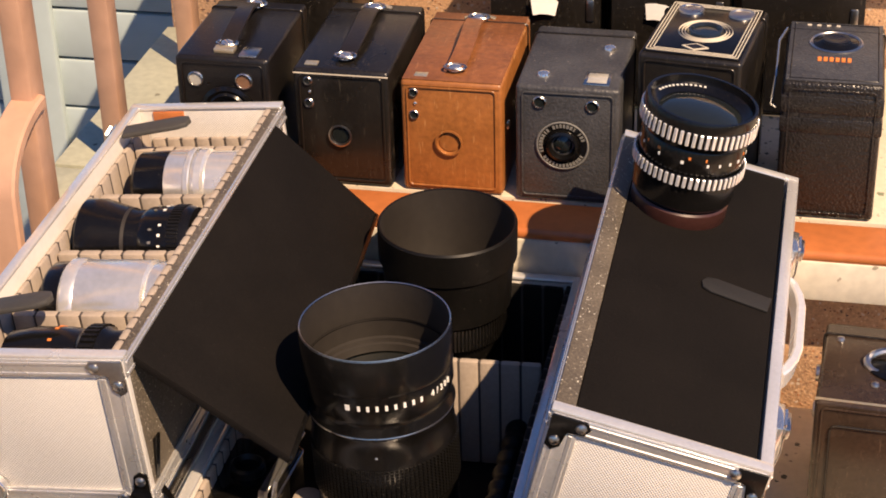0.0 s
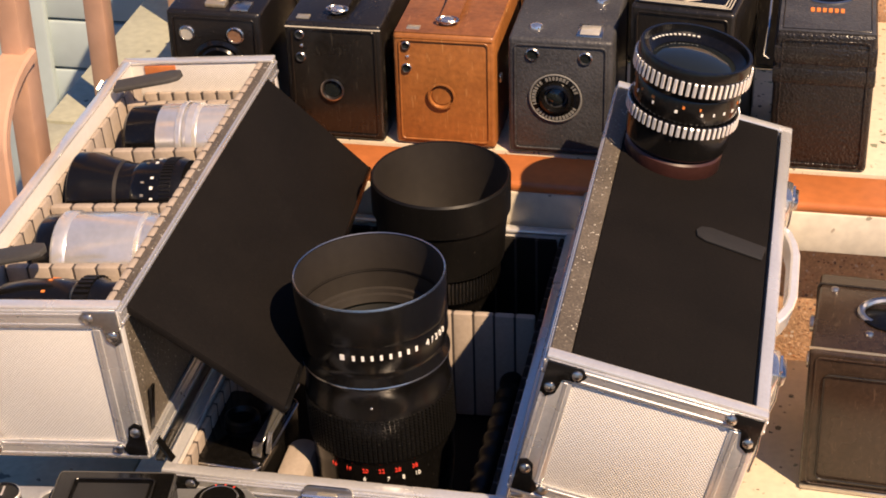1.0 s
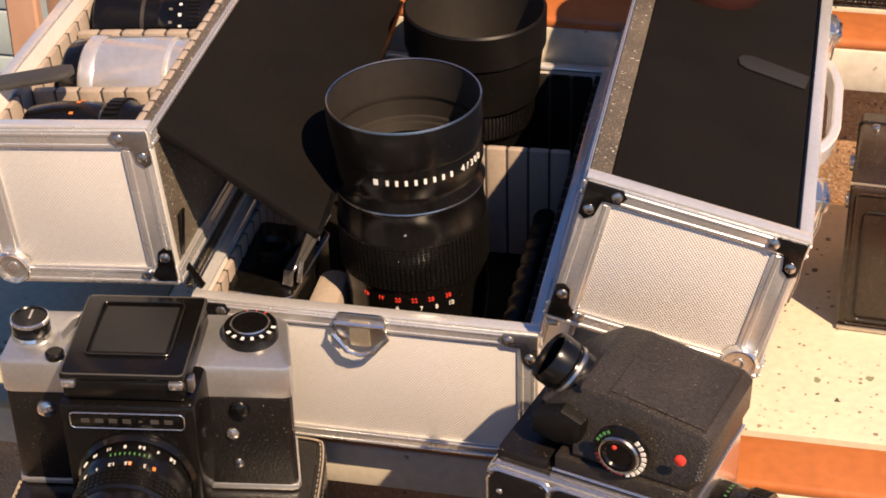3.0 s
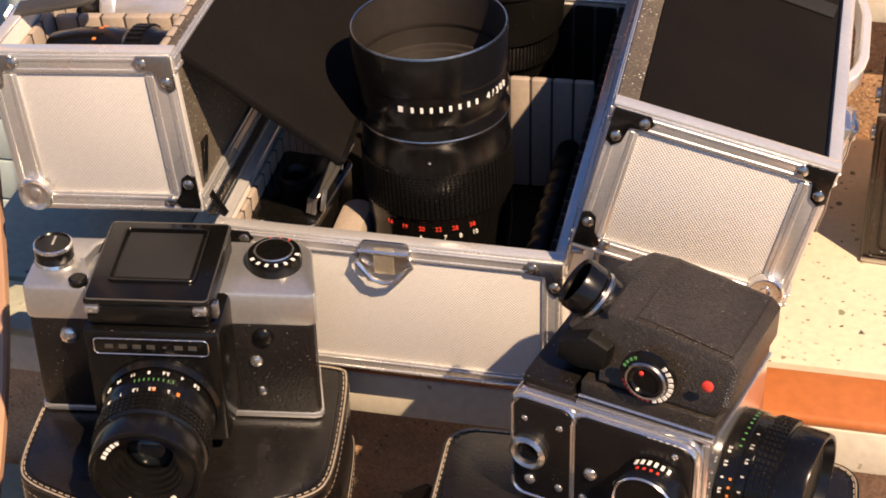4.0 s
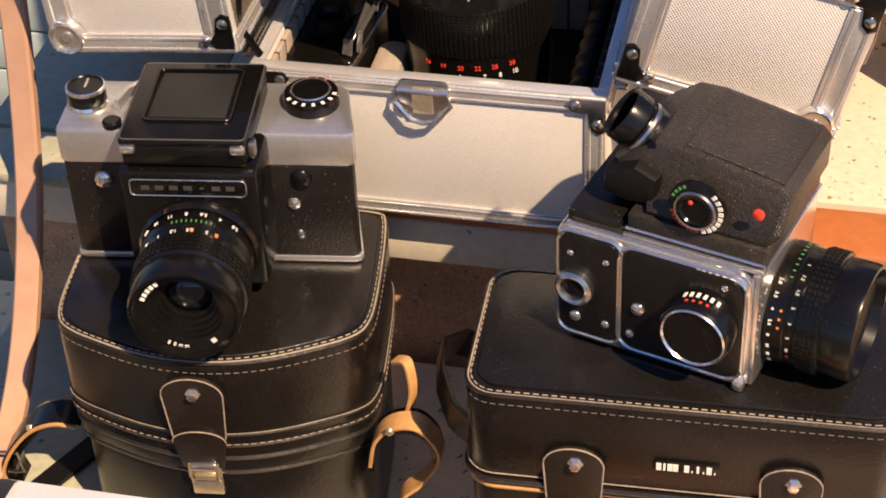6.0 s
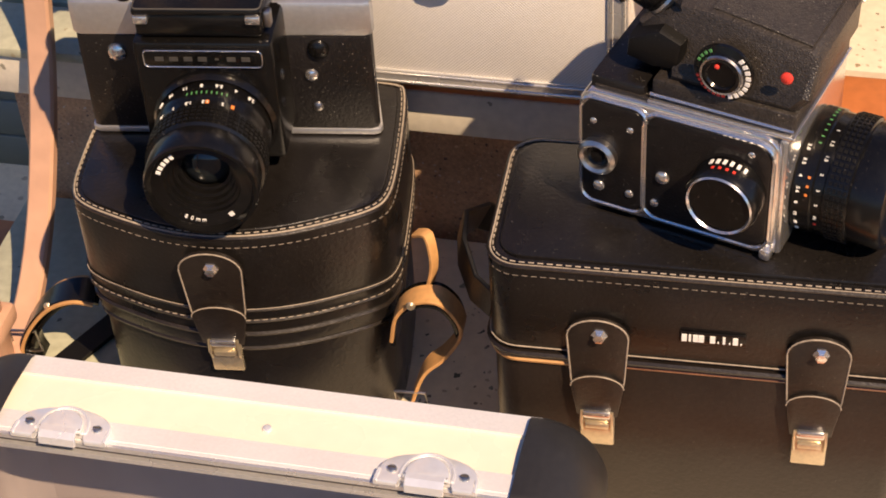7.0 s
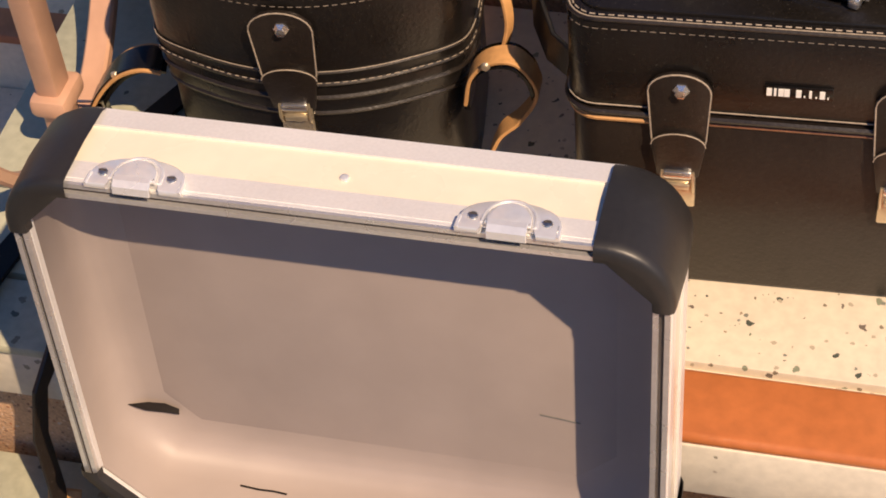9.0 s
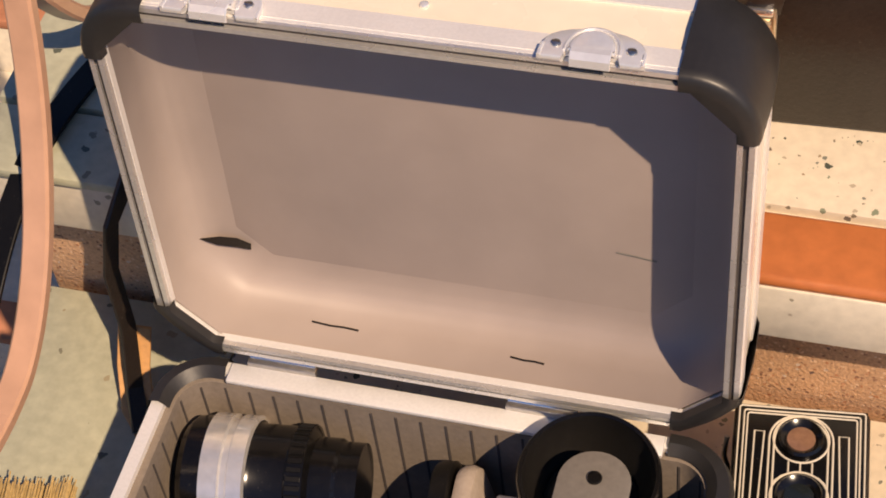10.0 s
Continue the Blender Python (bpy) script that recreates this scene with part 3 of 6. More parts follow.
c5 = box_body("box_camera", "tall black box camera lying lens-up with lined deco plate", 0.0835, 0.356, A_TOP, 0.075, 0.100, 0.119, WORN_BLACK, -8)
face = part("face_plate", box(0.070, 0.094, 0.0012, (0, 0.050, 0.1196), bevel=0.0004), BLACK_METAL, c5, "black enamel plate with cream lines")
for k in range(3):
    o = [(p[0], 0.050 + p[1], 0.1206) for p in rounded(0.066 - 0.0044 * k, 0.090 - 0.0044 * k, 0.001, 2)]
    part("line", tube(o, 0.00036, 6, True), CREAM_LINE, face)
for r, z in ((0.0195, 0.1212), (0.0172, 0.1212), (0.0150, 0.1212)):
    part("ring", lathe([(r + 0.0004, z - 0.001), (r, z), (r - 0.0004, z - 0.001)], 40, at=(0.001, 0.047, 0)), CREAM_LINE, face)
part("lens", lathe([(0.0135, 0.1202), (0.0125, 0.1225), (0.0105, 0.1225), (0.0095, 0.1208), (0.0088, 0.1208), (0, 0.1216)], 40, at=(0.001, 0.047, 0)), LENS_GLASS, face)
for x in (-0.018, 0.020):
    part("finder", lathe([(0.0098, 0.1202), (0.0095, 0.1214), (0.0086, 0.1214), (0.0082, 0.1206), (0.005, 0.1212), (0, 0.1208)], 32, at=(x, 0.084, 0)), STEEL, face)
d_out = [(0.0, -0.006), (0.010, 0.0), (0.0, 0.006), (-0.010, 0.0)]
part("badge", prism([(x, 0.017 + y) for x, y in d_out], 0.1202, 0.1209), CREAM_LINE, face)
part("badge_centre", prism([(x * 0.72, 0.017 + y * 0.72) for x, y in d_out], 0.1204, 0.1212), BLACK_METAL, face)

c6 = box_body("box_camera", "pebbled black box camera standing lens-up with orange wording bars", 0.1845, 0.353, A_TOP, 0.070, 0.109, 0.107, COARSE_LEATHERETTE)
for z, hgt in ((0.090, 0.013), (0.074, 0.012)):
    part("band", box(0.0716, 0.1106, hgt, (0, 0.0545, z), bevel=0.0012), COARSE_LEATHERETTE, c6)
face = part("face_plate", box(0.067, 0.105, 0.0012, (0, 0.0545, 0.1074), bevel=0.0004), BLUE_LEATHERETTE, c6)
part("frame_line", tube([(p[0], 0.0545 + p[1], 0.1081) for p in rounded(0.061, 0.099, 0.001, 2)], 0.0004, 6, True), BLACK_METAL, face)
part("lens_ring", lathe([(0.0195, 0.108), (0.0195, 0.1088), (0.018, 0.1094), (0.0172, 0.1086), (0.012, 0.109), (0.011, 0.111), (0.009, 0.111), (0.008, 0.109), (0, 0.1095)], 44, at=(0.0, 0.070, 0)), STEEL, face)
part("lens", lathe([(0.0168, 0.1088), (0.0125, 0.1098), (0.010, 0.1118), (0.006, 0.112), (0, 0.1112)], 40, at=(0.0, 0.070, 0)), BLACK_METAL, face)
for k in range(6):
    part("wording_bar", box(0.0027, 0.0068, 0.0005, (-0.011 + 0.0042 * k, 0.0395, 0.1083), bevel=0), ORANGE, face)
for k in range(4):
    part("mark", box(0.003, 0.0022, 0.0005, (-0.020 + 0.007 * k, 0.101, 0.1083), bevel=0), CREAM_LINE, face)
part("bail", tube([(-0.036, 0.10, 0.105), (-0.041, 0.08, 0.103), (-0.041, 0.04, 0.092), (-0.043, 0.030, 0.075), (-0.039, 0.026, 0.074)], 0.0011, 8), CHROME, c6)

# the second row, close to the riser
for x, w, h, mat, rz in ((-0.245, 0.080, 0.13, LEATHERETTE, 2), (-0.045, 0.088, 0.135, WORN_BLACK, -2), (0.055, 0.092, 0.14, COARSE_LEATHERETTE, 1), (0.158, 0.094, 0.14, LEATHERETTE, 0)):
    b = box_body("box_camera", "black box camera standing behind the front row", x, 0.522, A_TOP, w, 0.085, h, mat, rz, "box cameras in the back row")
    part("rim_band", box(w + 0.001, 0.004, h * 0.9, (0, -0.001, h * 0.48), bevel=0.001), WORN_BLACK, b)
    part("foot_strip", box(w * 0.96, 0.0016, 0.004, (0, -0.0034, h * 0.80), bevel=0.0005), STEEL, b)
    part("latch", box(0.006, 0.003, 0.018, (w * 0.42, -0.003, h * 0.62), bevel=0.0008), STEEL, b)
for x, y, rz in ((-0.045, 0.5, 10), (0.046, 0.500, -8)):
    tag = part("price_tag", sweep([(-0.010, 0, 0), (-0.003, 0.0, 0.0010), (0.004, 0, 0.0005), (0.010, 0, -0.001)], 0.013, 0.0006, (0, 0.2, 1)), PAPER)
    tag.matrix_world = pose(x, y + 0.016, A_TOP + 0.085, 0, 0, rz)
    tagged(tag, "small white paper tag stuck on a box camera", "tag")

# the box camera beside the lens case
c7 = box_body("box_camera", "dark folding box camera with ring handle and brass edge", 0.2325, 0.168, 0.0008, 0.090, 0.100, 0.112, GLOSSY_BROWN, -3, "cameras on the middle step")
part("brass_edge", box(0.0905, 0.002, 0.0015, (0, 0.003, 0.1118), bevel=0.0005), BRASS, c7)
part("inset", tube([(p[0], -0.0012, 0.052 + p[1]) for p in rounded(0.068, 0.085, 0.004, 3)], 0.0007, 6, True), WORN_BLACK, c7)
part("handle_ring", tube([(0.006 + 0.021 * math.cos(a), 0.050 + 0.011 * math.sin(a), 0.1145 + 0.004 * math.sin(a)) for a in [2 * math.pi * i / 32 for i in range(32)]], 0.0026, 8, True), STEEL, c7)
part("handle_plate", lathe([(0.021, 0.112), (0.021, 0.1132), (0.019, 0.1138), (0, 0.1138)], 32, at=(0.006, 0.052, 0)), BLACK_METAL, c7)
for x, y in ((-0.034, 0.078), (0.030, 0.080), (-0.008, 0.026), (0.012, 0.024)):
    screw(c7, (x, y, 0.1125), 0.0030, STEEL, "z", "stud")
part("foot_rail", box(0.088, 0.004, 0.004, (0, 0.0, 0.002), bevel=0.001), STEEL, c7)
for z in (0.075, 0.105):
    part("side_lug", lathe([(0.006, 0), (0.006, 0.003), (0.003, 0.004), (0, 0.004)], 20, m=Matrix.Translation((-0.0455, 0.075, z - 0.02)) @ Matrix.Rotation(radians(-90), 4, "Y")), STEEL, c7)


# ---- photographic lenses ----
def loose_lens(label, m, rings, group=""):
    """rings: rows of (name, material, profile) turned round z; a profile may be a ready bmesh."""
    ob = thing("camera_lens", label, "lens", m, group)
    for name, mat, prof in rings:
        part(name, prof if isinstance(prof, bmesh.types.BMesh) else lathe(prof, 64), mat, ob)
    return ob


rng = random.Random(5)
# long lens standing in the case, deep hood up
tele = loose_lens("long black telephoto lens standing upright with deep hood", pose(-0.0700, 0.0575, 0.021, 0, -2.0, 0), [
    ("barrel", BLACK_METAL, [(0, 0), (0.032, 0), (0.037, 0.004), (0.041, 0.03), (0.0445, 0.062), (0.0445, 0.084), (0.0452, 0.085), (0.0452, 0.119), (0.0448, 0.122), (0.0442, 0.130), (0.0448, 0.137), (0.0455, 0.1395), (0.0455, 0.1415), (0.0436, 0.146), (0.0438, 0.151), (0.0455, 0.156), (0.0455, 0.1705), (0.044, 0.171)]),
    ("hood", BLACK_METAL, [(0.0440, 0.1695), (0.0462, 0.170), (0.0466, 0.172), (0.0466, 0.1945), (0.0462, 0.1958), (0.0452, 0.1955)]),
    ("hood_inside", BLACK_MATT, [(0.0454, 0.1955), (0.0446, 0.172), (0.0440, 0.158), (0.0420, 0.1575), (0.0415, 0.155), (0.0395, 0.1545), (0.0385, 0.150)]),
    ("front_glass", LENS_GLASS, [(0.0390, 0.149), (0.030, 0.1525), (0.018, 0.155), (0, 0.1565)]),
    ("hood_rim", STEEL, [(0.0464, 0.1952), (0.0460, 0.1963), (0.0453, 0.1959)]),
    ("step_rim", STEEL, [(0.04555, 0.1400), (0.0458, 0.1406), (0.04555, 0.1412)]),
])
grip_rows = bmesh.new()
for k in range(14):
    marks(0.0455, 0.0878 + 0.0022 * k, 96, 0.0020, 0.0014, 0, 360, 0.0012, bm=grip_rows)
part("focus_grip", grip_rows, RUBBER, tele, "black rubber grip of small studs")
for k in range(8):
    part("wording_bar", marks(0.0456, 0.1625, 1, 0.0017, 0.0034, -92 + 7.0 * k, -91 + 7.0 * k), WHITE, tele)
part("badge", marks(0.0456, 0.1625, 1, 0.0028, 0.0036, -101, -100), WHITE, tele)
for k, ch in enumerate("4/300"):
    lettering(ch, 0.0058, WHITE, tele, Matrix.Rotation(radians(-32 + 5.2 * k + 90), 4, "Z") @ Matrix.Translation((0, -0.0457, 0.1625)) @ Matrix.Rotation(radians(90), 4, "X"), "aperture_marking")
for txt, a in (("19", -106), ("20", -92), ("22", -79), ("28", -66), ("38", -52), ("16", -120)):
    lettering(txt, 0.0040, RED, tele, Matrix.Rotation(radians(a + 90), 4, "Z") @ Matrix.Translation((0, -0.0449, 0.0795)) @ Matrix.Rotation(radians(90), 4, "X"), "distance_marking", "red distance number")
for txt, a in (("7", -74), ("8", -62), ("6", -93), ("10", -50)):
    lettering(txt, 0.0040, WHITE, tele, Matrix.Rotation(radians(a + 90), 4, "Z") @ Matrix.Translation((0, -0.0449, 0.0735)) @ Matrix.Rotation(radians(90), 4, "X"), "distance_marking")
screw(tele, (0.006, -0.0440, 0.126), 0.001, CHROME, "-y", "index_dot")

hood2 = loose_lens("black telephoto lens with wide rubber hood standing behind", pose(-0.0722, 0.2465, 0.0215, 0.5, 0.5, 0), [
    ("barrel", BLACK_METAL, [(0, 0), (0.034, 0), (0.037, 0.01), (0.037, 0.075), (0.0385, 0.098), (0.0430, 0.100)]),
    ("grip", BLACK_METAL, knurl(0.0412, 0.079, 0.0965, 96, 0.0012)),
    ("grip_ring", STEEL, knurl(0.0405, 0.0795, 0.0960, 96, 0.0001)),
    ("hood", RUBBER, [(0.0405, 0.097), (0.0440, 0.100), (0.0455, 0.122), (0.0470, 0.136), (0.0487, 0.137), (0.0489, 0.1610), (0.0478, 0.1625), (0.0467, 0.162)]),
    ("hood_inside", BLACK_MATT, [(0.0469, 0.162), (0.0442, 0.125), (0.0415, 0.110), (0.0355, 0.108)]),
    ("front_glass", LENS_GLASS, [(0.036, 0.106), (0.020, 0.110), (0, 0.112)]),
])

# zebra lens on the closed tray
CASE_M = pose(0.005, -0.020, 0.013, 0.5, 0, 0)
zm = pose(0.0880, 0.229, 0.2150, 0, 10.0, 0)
zebra = loose_lens("black lens with zebra-striped silver grips standing upright", zm, [
    ("rear_cap", DARK_RED, [(0, 0), (0.031, 0), (0.0322, 0.002), (0.0322, 0.013), (0.0310, 0.0145)]),
    ("barrel", BLACK_METAL, [(0.030, 0.014), (0.0335, 0.018), (0.0345, 0.030), (0.0345, 0.035), (0.034, 0.043), (0.0345, 0.0445), (0.0345, 0.060), (0.034, 0.061), (0.036, 0.066), (0.037, 0.072), (0.037, 0.0805), (0.0362, 0.0825), (0.0342, 0.0825), (0.0332, 0.0775), (0.0300, 0.0745), (0.0270, 0.0735)]),
    ("front_glass", LENS_GLASS, [(0.0275, 0.0730), (0.021, 0.0760), (0.011, 0.0777), (0, 0.0783)]),
    ("grip_core", BLACK_METAL, [(0.0355, 0.0355), (0.0362, 0.036), (0.0362, 0.0435), (0.0355, 0.044)]),
    ("grip_core", BLACK_METAL, [(0.0368, 0.0655), (0.0374, 0.066), (0.0374, 0.0755), (0.0368, 0.076)]),
])
for core, (z, h, r) in zip([o for o in zebra.children if o.name.startswith("grip_core")], ((0.0397, 0.0078, 0.0364), (0.0707, 0.0096, 0.0377))):
    first = part("rib", box(0.0014, 0.0023, h, bevel=0.0004, seg=1), ZINC, core, "bright aluminium grip rib")
    for k in range(56):
        rib = first if k == 0 else new("rib", first.data)
        rib.parent = core
        rib.matrix_local = Matrix.Rotation(2 * math.pi * k / 56, 4, "Z") @ Matrix.Translation((r, 0, z))
part("distance_scale", marks(0.0346, 0.0525, 26, 0.0016, 0.0020, 0, 360, skip=0.3, rng=rng), WHITE, zebra)
part("depth_scale", marks(0.0346, 0.0562, 20, 0.0018, 0.0018, 0, 360, skip=0.4, rng=rng), ORANGE, zebra)
part("ring_wording", marks(0.0316, 0.0764, 12, 0.0016, 0.0004, 90, 160, 0.0018), WHITE, zebra)


# ---- aluminium lens case with two trays ----
case = thing("lens_case", "open aluminium lens case with two hinged side trays", "case", CASE_M)


def shell(parent, x0, x1, y0, y1, z0, z1, wall=0.006, panel=PANEL, inner=None, floor=True):
    """Four walls and a floor, each a panel of its own."""
    zc, h = (z0 + z1) / 2, z1 - z0
    for n, bm, mt in (("front_panel", box(x1 - x0, wall, h, ((x0 + x1) / 2, y0 + wall / 2, zc), 0.0006), panel), ("back_panel", box(x1 - x0, wall, h, ((x0 + x1) / 2, y1 - wall / 2, zc), 0.0006), panel),
                      ("side_panel", box(wall, y1 - y0 - 2 * wall, h, (x0 + wall / 2, (y0 + y1) / 2, zc), 0.0006), panel), ("side_panel", box(wall, y1 - y0 - 2 * wall, h, (x1 - wall / 2, (y0 + y1) / 2, zc), 0.0006), inner or panel)):
        part(n, bm, mt, parent)
    if floor:
        part("floor_panel", box(x1 - x0 - 2 * wall, y1 - y0 - 2 * wall, wall, ((x0 + x1) / 2, (y0 + y1) / 2, z0 + wall / 2 + 0.0005), 0), FELT, parent)


def edging(parent, x0, x1, y0, y1, z0, z1, w=0.0125, rim=0.010, side_rims=(-1, 1)):
    """Ribbed aluminium edge profiles along every edge of the front and the top and bottom rims."""
    def bar(sx, sy, sz, at, rib):
        bm = box(sx, sy, sz, at, 0.0012)
        for k in (-0.28, 0.28):
            o = [0.0, 0.0, 0.0]
            o[rib[0]] = k * (sx, sy, sz)[rib[0]]
            o[rib[1]] = rib[2] * (sx, sy, sz)[rib[1]] / 2
            dims = [sx, sy, sz]
            dims[rib[0]] *= 0.16
            dims[rib[1]] = 0.0012
            box(*dims, (at[0] + o[0], at[1] + o[1], at[2] + o[2]), 0.0003, 1, bm=bm)
        return bm
    yf, t = y0 - 0.0012, 0.0024
    for z in (z0 + rim / 2, z1 - rim / 2):
        part("edge_profile", bar(x1 - x0, t, rim, ((x0 + x1) / 2, yf + 0.0006, z), (2, 1, -1)), ALU, parent)
        part("edge_profile", bar(x1 - x0, t, rim, ((x0 + x1) / 2, y1 + 0.0006, z), (2, 1, 1)), ALU, parent)
    for x in (x0 + w / 2, x1 - w / 2):
        part("edge_profile", bar(w, t, z1 - z0 - 2 * rim - 0.0006, (x, yf + 0.0006, (z0 + z1) / 2), (0, 1, -1)), ALU, parent)
        part("edge_profile", bar(w, t, z1 - z0 - 2 * rim - 0.0006, (x, y1 + 0.0006, (z0 + z1) / 2), (0, 1, 1)), ALU, parent)
    for x, s in ((x0 - 0.0006, -1), (x1 + 0.0006, 1)):
        for z in (z0 + rim / 2, z1 - rim / 2):
            part("edge_profile", bar(t, y1 - y0, rim, (x, (y0 + y1) / 2, z), (2, 0, s)), ALU, parent)
    for y in (y0 + 0.003, y1 - 0.003):
        part("rim", box(x1 - x0 + 0.003, 0.0082, 0.003, ((x0 + x1) / 2, y, z1 + 0.0012), 0.0012), ALU_RIM, parent, "bright aluminium rim")
    for x in [x0 + 0.0025 if k < 0 else x1 - 0.0025 for k in side_rims]:
        part("rim", box(0.0075, y1 - y0 - 0.0022, 0.0028, (x, (y0 + y1) / 2, z1 + 0.0012), 0.0012), ALU_RIM, parent, "bright aluminium rim")


def corner_plate(parent, x, z, sx, sz, y, mat, size=0.020):
    """An L-shaped corner fitting with two rivets on a front face."""
    o = [(0, 0), (size, 0), (size + 0.003, -0.004), (size, -0.0085), (0.0105, -0.0095), (0.0085, -0.020), (0.004, -0.0235), (0, -0.021)]
    pts = [(x + sx * a, z + sz * b) for a, b in o]
    if sx * sz < 0:
        pts = pts[::-1]
    m = Matrix.Translation((0, y, 0)) @ FRONT
    pl = part("corner_plate", prism(pts, 0.0, 0.0018, 0.0004, m=m), mat, parent)
    screw(pl, (x + sx * 0.0175, y - 0.0018, z - sz * 0.0045), 0.0034)
    screw(pl, (x + sx * 0.0048, y - 0.0018, z - sz * 0.0165), 0.0034)


def foot_disc(parent, x, y, z, r=0.0105):
    d = part("corner_disc", lathe([(r, 0), (r, 0.004), (r * 0.92, 0.0055), (r * 0.8, 0.005), (r * 0.74, 0.003), (r * 0.3, 0.0028), (r * 0.26, 0.0042), (0, 0.0046)], 36, m=Matrix.Translation((x, y, z)) @ FRONT), CHROME, parent)
    return d


def foam_wall(parent, p, q, z0, z1, n, t=0.006, name="foam_divider", mat=None):
    """A padded divider with stitched ribs from p to q (x, y)."""
    p, q = Vector((*p, 0)), Vector((*q, 0))
    d = (q - p) / n
    u = d.normalized()
    bm = bmesh.new()
    ang = math.atan2(u.y, u.x)
    for k in range(n):
        c = p + d * (k + 0.5)
        box(d.length - 0.0008, t, z1 - z0, (0, 0, 0), 0.0018, 2, bm=bm, m=Matrix.Translation((c.x, c.y, (z0 + z1) / 2)) @ Matrix.Rotation(ang, 4, "Z"))
    w = part(name, bm, mat or FOAM, parent)
    c = (p + q) / 2
    part("rib_joint", box((q - p).length - 0.002, t * 0.72, z1 - z0 - 0.0012, bevel=0, m=Matrix.Translation((c.x, c.y, (z0 + z1) / 2 - 0.0002)) @ Matrix.Rotation(ang, 4, "Z")), FOAM_JOINT, w)
    return w


base = part("base_floor", box(0.196, 0.306, 0.005, (-0.092, 0.158, 0.0045), 0), FELT, case)
shell(case, -0.196, 0.012, 0.0, 0.318, 0.002, 0.098, floor=False)
edging(case, -0.196, 0.012, 0.0, 0.318, 0.002, 0.098)
# right and back linings take a darker foam than left and front
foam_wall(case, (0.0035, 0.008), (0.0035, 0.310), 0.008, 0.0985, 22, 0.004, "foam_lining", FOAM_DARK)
foam_wall(case, (-0.1875, 0.008), (-0.1875, 0.310), 0.008, 0.0960, 22, 0.004, "foam_lining")
foam_wall(case, (-0.184, 0.0085), (0.000, 0.0085), 0.008, 0.0985, 12, 0.004, "foam_lining")
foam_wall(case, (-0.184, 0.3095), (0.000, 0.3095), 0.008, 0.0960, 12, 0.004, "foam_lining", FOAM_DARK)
foam_wall(case, (-0.130, 0.206), (-0.001, 0.212), 0.008, 0.0930, 9, 0.006)
corner_plate(case, -0.196, 0.098, 1, 1, -0.0014, BLACK_METAL)
corner_plate(case, 0.012, 0.098, -1, 1, -0.0014, STEEL)
cl = part("clasp_plate", prism(rounded(0.030, 0.022, 0.004, 4, -0.093, 0.091), 0, 0.0022, 0.0006, m=Matrix.Translation((0, -0.0024, 0)) @ FRONT), STEEL, case, "steel clasp plate")
part("clasp_ring", tube([(-0.108, -0.006, 0.096), (-0.078, -0.006, 0.096), (-0.0765, -0.007, 0.088), (-0.086, -0.008, 0.0775), (-0.093, -0.008, 0.0755), (-0.100, -0.008, 0.0775), (-0.1095, -0.007, 0.088)], 0.0017, 8, True), CHROME, cl)
part("clasp_tongue", sweep([(-0.093, -0.0055, 0.098), (-0.093, -0.0065, 0.088), (-0.093, -0.0055, 0.081)], 0.012, 0.0016, (1, 0, 0)), BRASS, cl)
part("hinge_strip", box(0.008, 0.30, 0.003, (0.0185, 0.158, 0.1005), 0.001), STEEL, case)
part("hinge_strip", box(0.006, 0.30, 0.003, (-0.2010, 0.158, 0.1010), 0.001), STEEL, case)
for x in (-0.185, 0.0):
    for y in (0.025, 0.29):
        part("foot", lathe([(0.009, 0.0025), (0.009, -0.010), (0.008, -0.0118 - 0.012 * y), (0, -0.0118 - 0.012 * y)], 24, at=(x, y, 0)), RUBBER, case, "black rubber foot")
part("stay", sweep([(-0.193, 0.010, 0.100), (-0.205, 0.012, 0.118), (-0.203, 0.016, 0.150)], 0.006, 0.0016, (0, 1, 0.2)), BLACK_METAL, case)

# right tray: closed with a felt panel
rt = thing("right_tray", "", "", pose(0.0235, -0.010, 0.1175, 0, 13.5, 0))
rt.name, rt.parent = "tray", case
rt["label"] = "hinged tray closed by a black felt panel"
shell(rt, -0.006, 0.116, 0.0, 0.342, 0.0, 0.0965, floor=True)
edging(rt, -0.006, 0.116, 0.0, 0.342, 0.0, 0.0965, 0.0165, 0.0115, (1,))
part("glitter_strip", box(0.0118, 0.330, 0.003, (-0.0006, 0.1715, 0.0967), 0.0008), GLITTER, rt, "sparkling grey fabric strip")
part("felt_panel", box(0.1025, 0.330, 0.006, (0.0567, 0.1715, 0.0955), 0.0012), FELT, rt, "black felt panel")
tabp = [(-0.022, -0.008), (0.014, -0.0085), (0.020, -0.006), (0.022, 0.0), (0.020, 0.006), (0.014, 0.0085), (-0.022, 0.008)]
part("pull_tab", prism([(-x, y) for x, y in tabp][::-1], 0, 0.0016, 0.0005, m=pose(0.084, 0.168, 0.0987, 0, 0, -8)), TAB_DARK, rt, "grey leather pull tab")
corner_plate(rt, -0.006, 0.0965, 1, 1, -0.0014, BLACK_METAL)
corner_plate(rt, 0.116, 0.0965, -1, 1, -0.0014, BLACK_METAL, 0.016)
corner_plate(rt, -0.006, 0.004, 1, -1, -0.0014, BLACK_METAL, 0.012)
foot_disc(rt, 0.104, -0.001, 0.010)
